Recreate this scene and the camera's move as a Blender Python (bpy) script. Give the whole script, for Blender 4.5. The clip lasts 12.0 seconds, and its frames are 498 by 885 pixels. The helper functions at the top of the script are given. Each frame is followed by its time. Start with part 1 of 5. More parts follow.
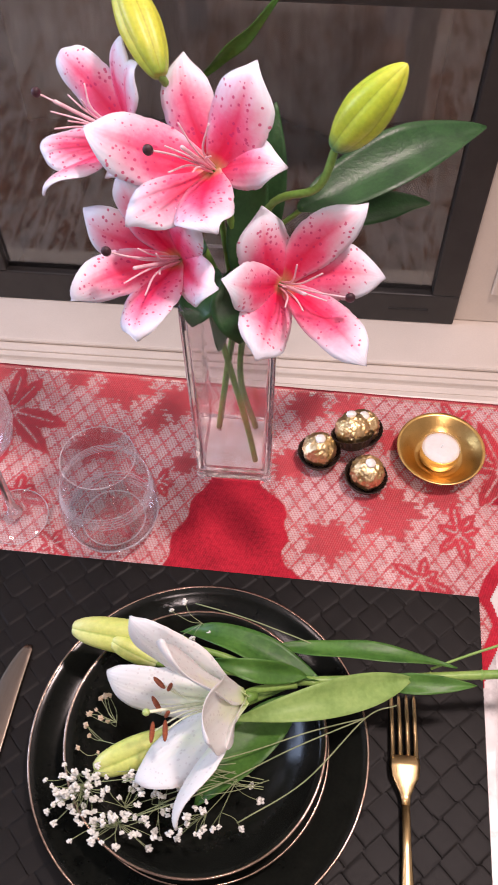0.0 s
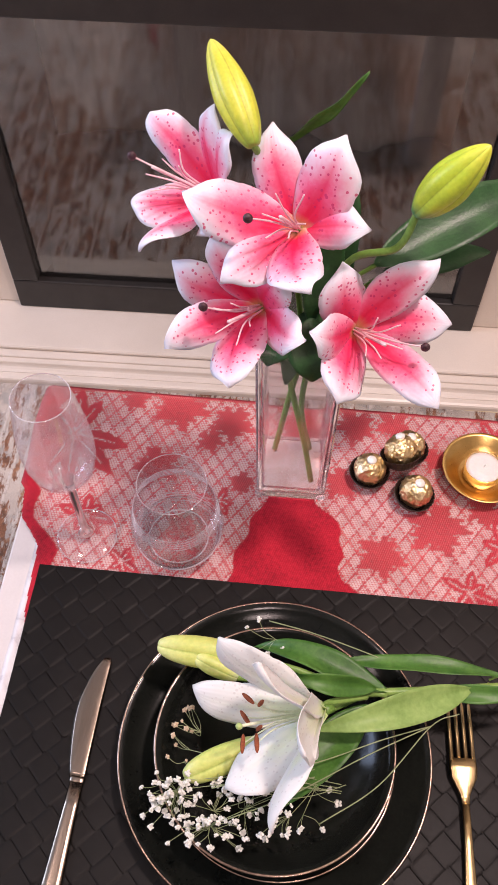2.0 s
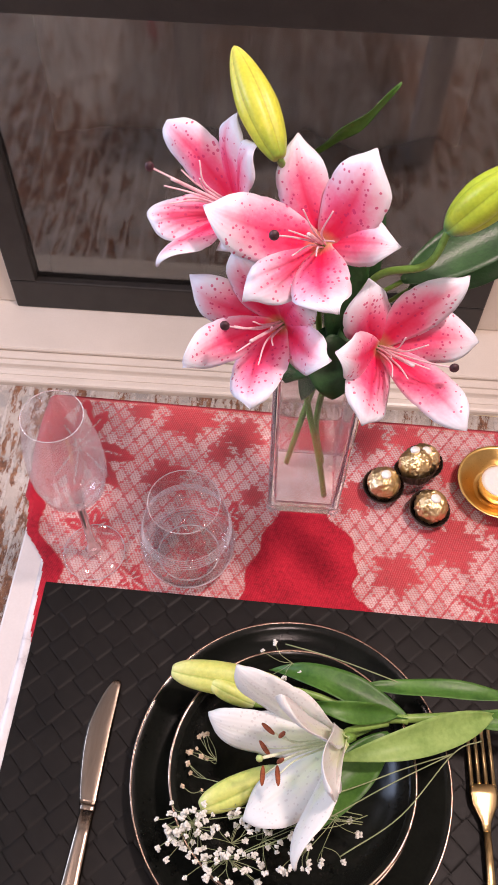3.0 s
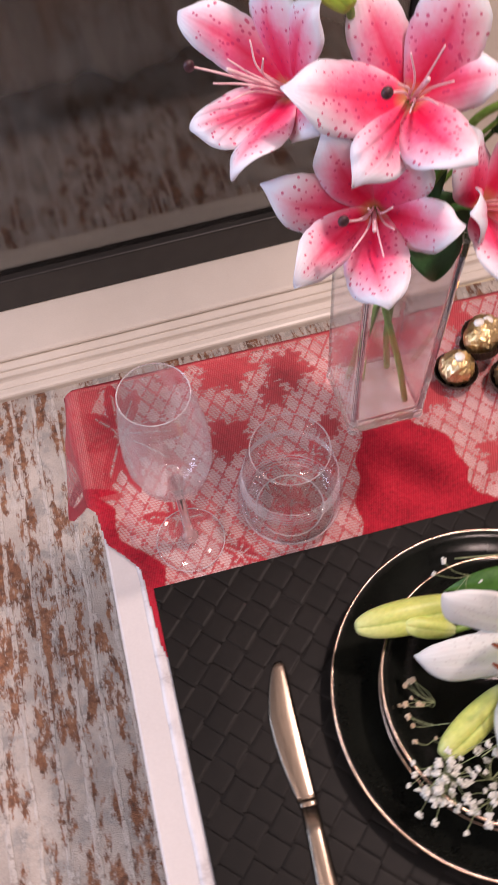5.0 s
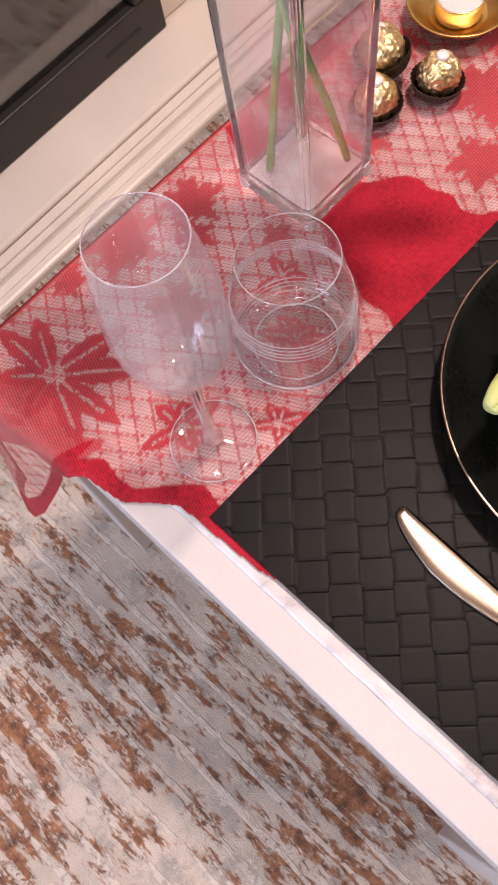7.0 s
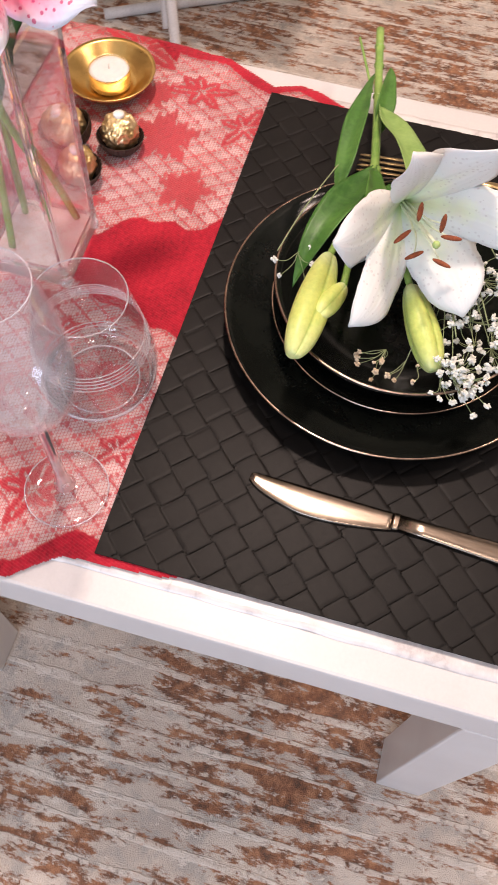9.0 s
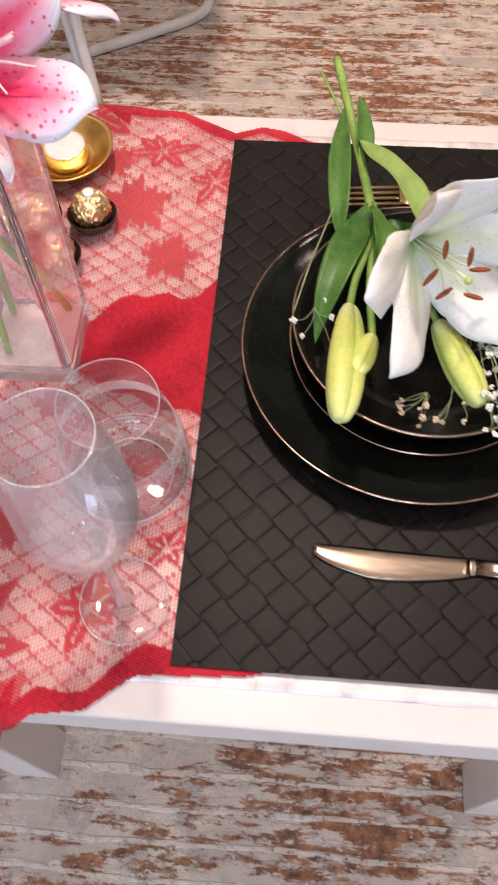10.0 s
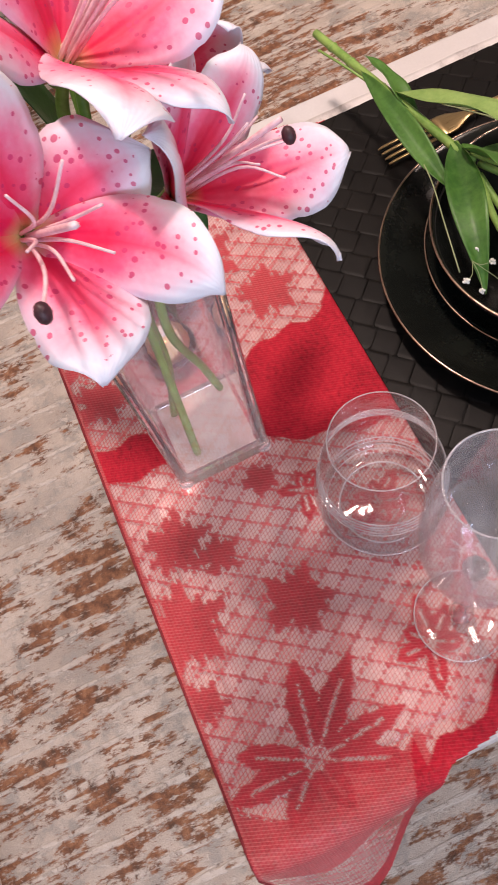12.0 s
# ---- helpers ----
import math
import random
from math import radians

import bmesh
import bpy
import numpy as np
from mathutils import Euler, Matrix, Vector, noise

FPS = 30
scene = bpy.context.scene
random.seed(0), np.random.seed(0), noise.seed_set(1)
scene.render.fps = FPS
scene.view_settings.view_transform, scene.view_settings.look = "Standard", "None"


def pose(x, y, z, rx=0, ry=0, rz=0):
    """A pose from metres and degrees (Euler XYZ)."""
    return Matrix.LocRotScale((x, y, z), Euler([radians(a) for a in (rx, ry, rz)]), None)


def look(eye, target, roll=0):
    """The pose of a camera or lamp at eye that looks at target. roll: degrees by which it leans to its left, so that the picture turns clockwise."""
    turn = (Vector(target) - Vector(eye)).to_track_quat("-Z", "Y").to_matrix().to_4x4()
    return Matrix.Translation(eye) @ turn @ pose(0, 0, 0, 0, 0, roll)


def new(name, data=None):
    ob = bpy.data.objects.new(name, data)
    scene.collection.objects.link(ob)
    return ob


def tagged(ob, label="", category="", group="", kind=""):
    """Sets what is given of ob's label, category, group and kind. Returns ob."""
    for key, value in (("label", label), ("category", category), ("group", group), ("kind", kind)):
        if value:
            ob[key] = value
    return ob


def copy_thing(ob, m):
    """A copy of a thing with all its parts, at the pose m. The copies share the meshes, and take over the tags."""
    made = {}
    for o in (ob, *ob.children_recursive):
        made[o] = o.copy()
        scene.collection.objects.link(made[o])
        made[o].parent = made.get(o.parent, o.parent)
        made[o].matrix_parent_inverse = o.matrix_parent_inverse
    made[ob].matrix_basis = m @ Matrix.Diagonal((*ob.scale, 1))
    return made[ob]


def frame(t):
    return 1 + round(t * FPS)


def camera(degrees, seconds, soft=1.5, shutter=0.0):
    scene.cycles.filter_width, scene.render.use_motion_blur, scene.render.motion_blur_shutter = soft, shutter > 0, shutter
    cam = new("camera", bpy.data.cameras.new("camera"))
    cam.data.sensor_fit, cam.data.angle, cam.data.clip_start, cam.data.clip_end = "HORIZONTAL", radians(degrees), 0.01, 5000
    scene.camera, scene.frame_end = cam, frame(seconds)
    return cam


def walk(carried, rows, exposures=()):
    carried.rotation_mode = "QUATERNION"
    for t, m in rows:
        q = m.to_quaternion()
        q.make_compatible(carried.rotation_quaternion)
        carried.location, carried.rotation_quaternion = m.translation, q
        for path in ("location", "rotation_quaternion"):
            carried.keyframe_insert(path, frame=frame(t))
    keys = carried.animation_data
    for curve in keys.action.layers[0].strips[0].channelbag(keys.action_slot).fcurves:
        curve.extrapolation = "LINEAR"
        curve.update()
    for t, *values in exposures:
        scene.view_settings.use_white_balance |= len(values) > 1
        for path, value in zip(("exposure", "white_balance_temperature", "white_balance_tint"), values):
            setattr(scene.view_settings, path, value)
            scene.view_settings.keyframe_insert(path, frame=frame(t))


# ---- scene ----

# ---- camera and walk ----
cam = camera(32.96, 12.0, soft=1.6, shutter=0.3)
ROWS = [
    (0.0, (0.3098, -0.3385, 1.1537), (0.2418, 0.2289, 0.3330), -0.52),
    (0.5, (0.2786, -0.3325, 1.1752), (0.2132, 0.2266, 0.3486), -0.81),
    (1.0, (0.2620, -0.3390, 1.1912), (0.2054, 0.2160, 0.3613), -0.39),
    (1.5, (0.2516, -0.3426, 1.2085), (0.1982, 0.2086, 0.3757), -0.07),
    (2.0, (0.2413, -0.3412, 1.2179), (0.1885, 0.2104, 0.3854), 0.21),
    (2.5, (0.2300, -0.3320, 1.2195), (0.1794, 0.2211, 0.3879), 0.49),
    (4.5, (0.1097, -0.2616, 1.1590), (0.1544, 0.2319, 0.2904), 2.01),
    (5.0, (0.0454, -0.2684, 1.1363), (0.1328, 0.2215, 0.2689), -4.88),
    (5.5, (-0.0268, -0.2710, 1.0560), (0.1449, 0.2122, 0.1975), -9.03),
    (6.0, (-0.0595, -0.2460, 1.0238), (0.1825, 0.1964, 0.1602), -8.77),
    (6.5, (-0.0639, -0.1876, 0.9854), (0.1347, 0.1722, 0.0737), -15.50),
    (7.0, (-0.0575, -0.1674, 0.9827), (0.1402, 0.1546, 0.0568), -15.86),
    (7.5, (-0.0852, -0.1633, 0.9854), (0.1629, 0.1054, 0.0546), -10.27),
    (9.5, (-0.1697, -0.1242, 1.0131), (0.2943, -0.0537, 0.1301), 0.52),
    (10.0, (-0.1210, -0.0746, 1.0026), (0.3414, -0.0158, 0.1179), -2.98),
    (10.5, (-0.0799, -0.0138, 0.9939), (0.3791, 0.0321, 0.1066), -3.30),
    (11.0, (-0.0582, 0.0407, 0.9980), (0.3938, 0.0628, 0.1063), -12.08),
    (11.5, (-0.0625, 0.0947, 1.0059), (0.3813, 0.0804, 0.1099), -17.77),
    (12.0, (-0.0549, 0.1355, 1.0155), (0.3836, 0.0958, 0.1176), -20.36),
]
walk(cam, [(t, look(eye, target, roll)) for t, eye, target, roll in ROWS], [(0.0, 0.11, 6150, 24), (2.5, 0.13, 6350, 25), (4.5, -0.02, 6500, 26), (5.0, -0.08, 6500, 26), (6.0, 0.1, 6800, 26), (7.5, 0.14, 6500, 22), (9.5, 0.29, 6650, 17), (10.5, 0.2, 6550, 18), (12.0, 0.03, 6550, 20)])

# ---- world and light ----
world = bpy.data.worlds.new("world")
scene.world = world
world.use_nodes = True
world.node_tree.nodes["Background"].inputs[0].default_value = (0.75, 0.87, 1.0, 1)
world.node_tree.nodes["Background"].inputs[1].default_value = 0.6


def area_lamp(name, m, sx, sy, watts, colour):
    lamp = bpy.data.lights.new(name, "AREA")
    lamp.shape, lamp.size, lamp.size_y = "RECTANGLE", sx, sy
    lamp.energy, lamp.color = watts, colour
    ob = new(name, lamp)
    ob.matrix_world = m
    return tagged(ob, category="lamp")


# Daylight in the window opening, and the warm ceiling lamps of the room.
area_lamp("window_light", look((-2.52, 0.2, 1.45), (0.2, 0.0, 0.45)), 1.05, 1.05, 38, (0.60, 0.78, 1.0))
area_lamp("ceiling_lamp", look((0.78, 0.06, 2.47), (0.78, 0.06, 0)), 0.15, 0.15, 31, (1.0, 0.82, 0.70))
area_lamp("ceiling_lamp", look((0.55, -1.25, 2.47), (0.55, -1.25, 0)), 0.25, 0.25, 13, (1.0, 0.82, 0.70))
area_lamp("ceiling_lamp", look((-0.55, -0.35, 2.47), (-0.55, -0.35, 0)), 0.25, 0.25, 7, (1.0, 0.82, 0.70))

T = 0.45  # height of the table top


# ---- materials ----
def nodes_of(name):
    m = bpy.data.materials.new(name)
    m.use_nodes = True
    nt = m.node_tree
    return m, nt, nt.nodes["Principled BSDF"]


def node(nt, kind, **values):
    n = nt.nodes.new(kind)
    for key, value in values.items():
        n.inputs[key.replace("_", " ")].default_value = value
    return n


def ramp(nt, source, stops):
    n = nt.nodes.new("ShaderNodeValToRGB")
    n.color_ramp.elements[0].position, n.color_ramp.elements[1].position = stops[0][0], stops[-1][0]
    for pos, col in stops[1:-1]:
        n.color_ramp.elements.new(pos)
    for e, (pos, col) in zip(n.color_ramp.elements, stops):
        e.position, e.color = pos, (*col, 1)
    nt.links.new(source, n.inputs[0])
    return n.outputs[0]


def mixed(nt, fac, a, b, blend="MIX"):
    n = nt.nodes.new("ShaderNodeMix")
    n.data_type, n.blend_type = "RGBA", blend
    for s, v in ((n.inputs[0], fac), (n.inputs[6], a), (n.inputs[7], b)):
        if isinstance(v, bpy.types.NodeSocket):
            nt.links.new(v, s)
        else:
            s.default_value = v if isinstance(v, (int, float)) else (*v, 1)
    return n.outputs[2]


def calc(nt, op, a, b=0.0, c=0.0):
    n = nt.nodes.new("ShaderNodeMath")
    n.operation = op
    for s, v in zip(n.inputs, (a, b, c)):
        if isinstance(v, bpy.types.NodeSocket):
            nt.links.new(v, s)
        else:
            s.default_value = v
    return n.outputs[0]


def coords(nt, scale=(1, 1, 1), turn=0.0, kind="Object"):
    tc, mp = nt.nodes.new("ShaderNodeTexCoord"), nt.nodes.new("ShaderNodeMapping")
    mp.inputs["Scale"].default_value = scale
    mp.inputs["Rotation"].default_value = (0, 0, radians(turn))
    nt.links.new(tc.outputs[kind], mp.inputs[0])
    return mp.outputs[0]


def noise_of(nt, vec, scale, detail=4.0, rough=0.55):
    n = node(nt, "ShaderNodeTexNoise", Scale=scale, Detail=detail, Roughness=rough)
    nt.links.new(vec, n.inputs["Vector"])
    return n.outputs["Fac"]


def relief(nt, bsdf, height, strength=0.3, distance=0.002):
    b = node(nt, "ShaderNodeBump", Strength=strength, Distance=distance)
    nt.links.new(height, b.inputs["Height"])
    nt.links.new(b.outputs[0], bsdf.inputs["Normal"])


def surface(name, dark, light, scale=40.0, rough=0.5, rough_range=0.1, metal=0.0, bump=0.1, fine=400.0, stretch=(1, 1, 1), spec=0.5, coat=0.0, sub=0.0, trans=0.0):
    """A two-scale mottled surface."""
    m, nt, b = nodes_of(name)
    v = coords(nt, stretch)
    a, f = noise_of(nt, v, scale), noise_of(nt, v, fine, 2.0)
    mix = calc(nt, "ADD", calc(nt, "MULTIPLY", a, 0.7), calc(nt, "MULTIPLY", f, 0.3))
    nt.links.new(ramp(nt, mix, [(0.35, dark), (0.65, light)]), b.inputs["Base Color"])
    nt.links.new(calc(nt, "MULTIPLY_ADD", f, 2 * rough_range, rough - rough_range), b.inputs["Roughness"])
    b.inputs["Metallic"].default_value = metal
    b.inputs["Specular IOR Level"].default_value = spec
    b.inputs["Coat Weight"].default_value = coat
    b.inputs["Transmission Weight"].default_value = trans
    if sub:
        b.inputs["Subsurface Weight"].default_value = sub
        b.inputs["Subsurface Radius"].default_value = (0.006, 0.004, 0.003)
        b.inputs["Subsurface Scale"].default_value = 0.3
    if bump:
        relief(nt, b, f, bump, 0.001)
    return m


def glass(name, tint=(1, 1, 1), rough=0.0, ior=1.45, cloud=0.0, thin=0.0, coat=0.0, film=(0.86, 0.84, 0.88)):
    """Glass; thin: the share of it that acts as a thin wall, which does not bend the light; cloud: a whitish haze mixed
    in, partly a film of dust, partly painted-in reflection.
    """
    m, nt, b = nodes_of(name)
    b.inputs["Base Color"].default_value = (*tint, 1)
    b.inputs["Roughness"].default_value = rough
    b.inputs["IOR"].default_value = ior
    b.inputs["Transmission Weight"].default_value = 1.0
    b.inputs["Coat Weight"].default_value = coat
    last = b.outputs[0]

    def blend(fac, one, two):
        mx = nt.nodes.new("ShaderNodeMixShader")
        if isinstance(fac, float):
            mx.inputs[0].default_value = fac
        else:
            nt.links.new(fac, mx.inputs[0])
        nt.links.new(one, mx.inputs[1])
        nt.links.new(two, mx.inputs[2])
        return mx.outputs[0]

    if thin:
        clear, shine, weight = nt.nodes.new("ShaderNodeBsdfTransparent"), nt.nodes.new("ShaderNodeBsdfGlossy"), nt.nodes.new("ShaderNodeLayerWeight")
        clear.inputs[0].default_value = (*tint, 1)
        shine.inputs["Roughness"].default_value = 0.03
        gloss = calc(nt, "MULTIPLY_ADD", calc(nt, "POWER", weight.outputs["Facing"], 4.0), 0.42, 0.055)
        wall = blend(gloss, clear.outputs[0], shine.outputs[0])
        last = wall if thin == 1.0 else blend(thin, last, wall)
    if cloud:
        # diffuse haze: dust, and a stand-in for bright reflections the glass lacks
        haze = node(nt, "ShaderNodeBsdfDiffuse")
        haze.inputs[0].default_value = (*film, 1)
        last = blend(calc(nt, "MULTIPLY", noise_of(nt, coords(nt), 45, 4), cloud * 2), last, haze.outputs[0])
    nt.links.new(last, nt.nodes["Material Output"].inputs[0])
    return m


M_WALL = surface("wall_paint", (0.70, 0.66, 0.60), (0.76, 0.72, 0.66), 3, 0.8, 0.05, bump=0.05)
M_CEIL = surface("ceiling_paint", (0.78, 0.77, 0.74), (0.84, 0.83, 0.8), 3, 0.85, 0.05, bump=0.05)
M_CREAM = surface("cream_gloss_paint", (0.66, 0.585, 0.50), (0.73, 0.65, 0.56), 8, 0.35, 0.06, bump=0.03)
M_WHITE = surface("white_laminate", (0.59, 0.57, 0.565), (0.65, 0.63, 0.625), 10, 0.34, 0.05, bump=0.02)
M_BLACK = surface("black_metal", (0.014, 0.012, 0.011), (0.024, 0.021, 0.019), 30, 0.45, 0.08, bump=0.05)
M_FIREBOX = surface("firebox_lining", (0.008, 0.008, 0.008), (0.02, 0.018, 0.016), 20, 0.7, 0.1, bump=0.3)
M_STEEL_GOLD = surface("brushed_champagne_steel", (0.20, 0.16, 0.125), (0.27, 0.22, 0.175), 60, 0.25, 0.05, 1.0, 0.04, 900, (1, 0.08, 1))
M_GOLD = surface("brushed_gold", (0.58, 0.37, 0.12), (0.70, 0.47, 0.17), 60, 0.30, 0.06, 1.0, 0.05, 800)
M_RIM = surface("copper_gold_rim", (0.24, 0.175, 0.135), (0.46, 0.335, 0.26), 60, 0.20, 0.06, 1.0, 0.05, 900)
M_PLATE = surface("black_glazed_ceramic", (0.005, 0.0058, 0.005), (0.010, 0.0115, 0.0095), 25, 0.17, 0.04, bump=0.01, spec=0.22)
M_FOIL = surface("crumpled_gold_foil", (0.72, 0.50, 0.20), (0.92, 0.74, 0.44), 130, 0.36, 0.10, 1.0, 1.0, 300)
M_CUP = surface("brown_paper_cup", (0.018, 0.009, 0.006), (0.04, 0.02, 0.012), 80, 0.6, 0.1, bump=0.2)
M_STICKER = surface("white_sticker", (0.75, 0.72, 0.66), (0.85, 0.82, 0.76), 200, 0.4, 0.05)
M_WAX = surface("white_wax", (0.68, 0.645, 0.61), (0.76, 0.725, 0.69), 120, 0.5, 0.08, bump=0.15, sub=0.3)
M_ALU = surface("gold_tealight_cup", (0.75, 0.55, 0.28), (0.85, 0.66, 0.36), 120, 0.25, 0.05, 1.0, 0.1)
M_STEM = surface("stem_green", (0.10, 0.22, 0.03), (0.20, 0.36, 0.07), 60, 0.42, 0.08, bump=0.15, stretch=(1, 1, 1))
M_LEAF_FAKE = surface("dark_cloth_leaf", (0.013, 0.050, 0.016), (0.030, 0.098, 0.028), 45, 0.40, 0.08, bump=0.25, spec=0.40)
M_LEAF_PALE = surface("pale_fresh_leaf", (0.15, 0.27, 0.06), (0.28, 0.42, 0.13), 35, 0.48, 0.08, bump=0.15, fine=260, sub=0.1, spec=0.3)
M_STALK = surface("lime_stalk", (0.14, 0.28, 0.05), (0.27, 0.42, 0.10), 60, 0.42, 0.08, bump=0.15)
M_LEAF = surface("fresh_leaf", (0.026, 0.095, 0.012), (0.08, 0.20, 0.034), 35, 0.42, 0.08, bump=0.15, fine=260, sub=0.1, spec=0.35)


def bud_material(name, base, body, tip, lines):
    """Buds carry 'petal' (0 at the stalk, 1 at the tip; distance from the nearest seam)."""
    m, nt, b = nodes_of(name)
    at, sep = nt.nodes.new("ShaderNodeAttribute"), nt.nodes.new("ShaderNodeSeparateXYZ")
    at.attribute_name = "petal"
    nt.links.new(at.outputs["Vector"], sep.inputs[0])
    v = coords(nt)
    n, f = noise_of(nt, v, 50, 4), noise_of(nt, v, 320, 3)
    along = calc(nt, "ADD", sep.outputs[0], calc(nt, "MULTIPLY", calc(nt, "SUBTRACT", n, 0.5), 0.28))
    c = ramp(nt, along, [(0.04, base), (0.26, body), (0.72, body), (1.0, tip)])
    seam = ramp(nt, calc(nt, "ADD", sep.outputs[1], calc(nt, "MULTIPLY", f, 0.12)), [(0.06, (1, 1, 1)), (0.26, (0, 0, 0))])
    c = mixed(nt, calc(nt, "MULTIPLY", seam, 0.55), c, lines)
    c = mixed(nt, 0.25, c, ramp(nt, f, [(0.3, (0.3, 0.3, 0.3)), (0.7, (0.75, 0.75, 0.75))]), "OVERLAY")
    nt.links.new(c, b.inputs["Base Color"])
    b.inputs["Roughness"].default_value = 0.42
    b.inputs["Subsurface Weight"].default_value = 0.1
    b.inputs["Subsurface Scale"].default_value = 0.003
    relief(nt, b, calc(nt, "ADD", calc(nt, "MULTIPLY", seam, -0.6), f), 0.25, 0.0008)
    return m


M_BUD = bud_material("yellow_green_bud", (0.24, 0.36, 0.04), (0.54, 0.58, 0.045), (0.62, 0.64, 0.10), (0.32, 0.30, 0.02))
M_BUD_LIME = bud_material("lime_bud", (0.05, 0.22, 0.09), (0.44, 0.58, 0.035), (0.62, 0.68, 0.06), (0.26, 0.34, 0.02))
M_BUD_PALE = bud_material("pale_green_bud", (0.52, 0.62, 0.30), (0.52, 0.60, 0.15), (0.60, 0.66, 0.26), (0.24, 0.38, 0.05))
M_ANTHER = surface("rust_anther", (0.17, 0.034, 0.009), (0.30, 0.075, 0.022), 400, 0.8, 0.1, bump=0.5)
M_ANTHER_DARK = surface("dark_anther", (0.025, 0.008, 0.012), (0.07, 0.02, 0.03), 300, 0.5, 0.1, bump=0.3)
M_FILAMENT = surface("pale_pink_filament", (0.72, 0.42, 0.48), (0.86, 0.66, 0.70), 100, 0.45, 0.05)
M_FIL_GREEN = surface("pale_green_filament", (0.60, 0.66, 0.42), (0.78, 0.80, 0.62), 100, 0.45, 0.05)
M_TWIG = surface("pale_twig", (0.20, 0.26, 0.12), (0.34, 0.38, 0.20), 80, 0.5, 0.08)
M_GYPSO = surface("small_white_blossom", (0.66, 0.67, 0.60), (0.82, 0.82, 0.78), 300, 0.8, 0.1, bump=0.1, spec=0.2)
M_GYPSO_DRY = surface("dry_cream_blossom", (0.55, 0.40, 0.26), (0.74, 0.62, 0.46), 300, 0.7, 0.1, bump=0.4)
M_WOOD = surface("red_brown_wood", (0.09, 0.03, 0.017), (0.17, 0.062, 0.034), 8, 0.38, 0.08, bump=0.08, fine=90, stretch=(1, 0.12, 1))
M_ANTIQUE = surface("cream_carved_resin", (0.50, 0.40, 0.24), (0.68, 0.57, 0.38), 30, 0.55, 0.1, bump=0.3)
M_BAG = surface("grey_violet_cloth", (0.06, 0.045, 0.055), (0.14, 0.10, 0.12), 30, 0.7, 0.1, bump=0.4)
# pinkish and cream haze imitates pale reflections in the vase walls and base
M_VASE = glass("vase_glass", (0.965, 0.905, 0.925), 0.0, 1.38, 0.055, 0.0, 1.0, (0.90, 0.80, 0.81))
M_VASE_BASE = glass("vase_base_glass", (0.99, 0.975, 0.97), 0.0, 1.45, 0.07, 0.0, 1.0, (0.88, 0.84, 0.76))
M_TUMBLER = glass("rippled_glass", (0.995, 0.995, 0.995), 0.0, 1.42, 0.018, 1.0, 0.0, (0.90, 0.92, 0.98))
M_CLOUDY = glass("cloudy_wine_glass", (0.995, 0.99, 1.0), 0.0, 1.42, 0.085, 1.0, 0.0, (0.97, 0.97, 1.0))
M_SOLID = glass("clear_solid_glass", (0.99, 0.99, 0.99), 0.0, 1.28, 0.12, 0.0, 1.0)
# glass whitened by haze, to paint the highlights along rims and ripples
M_RIM_GLINT = glass("whitened_glint_rim", (0.99, 0.99, 1.0), 0.0, 1.20, 0.28, 0.0, 1.0, (0.90, 0.92, 0.98))
M_FROSTED = glass("frosted_glass_floor", (0.98, 0.97, 0.95), 0.0, 1.3, 0.42, 1.0, 0.0, (0.86, 0.83, 0.75))
M_TUBE = surface("light_grey_lacquered_steel", (0.52, 0.51, 0.51), (0.62, 0.60, 0.60), 20, 0.28, 0.05, bump=0.02)
M_FORK = surface("worn_gold_steel", (0.40, 0.29, 0.14), (0.52, 0.39, 0.20), 60, 0.30, 0.06, 1.0, 0.04, 900, (1, 0.08, 1))


def marble_material():
    m, nt, b = nodes_of("marble_film")
    v = coords(nt)
    w = noise_of(nt, v, 9, 8, 0.62)
    vein = calc(nt, "ABSOLUTE", calc(nt, "SUBTRACT", w, 0.5))
    c = ramp(nt, vein, [(0.0, (0.50, 0.47, 0.47)), (0.018, (0.60, 0.575, 0.57)), (0.07, (0.70, 0.68, 0.675))])
    nt.links.new(c, b.inputs["Base Color"])
    b.inputs["Roughness"].default_value = 0.3
    return m


M_MARBLE = marble_material()


def box_marble_material():
    m, nt, b = nodes_of("printed_marble_card")
    v = coords(nt)
    w = noise_of(nt, v, 28, 8, 0.65)
    vein = calc(nt, "ABSOLUTE", calc(nt, "SUBTRACT", w, 0.5))
    nt.links.new(ramp(nt, vein, [(0.0, (0.30, 0.30, 0.36)), (0.02, (0.55, 0.55, 0.6)), (0.06, (0.74, 0.73, 0.74))]), b.inputs["Base Color"])
    b.inputs["Roughness"].default_value = 0.45
    return m


M_BOX = box_marble_material()


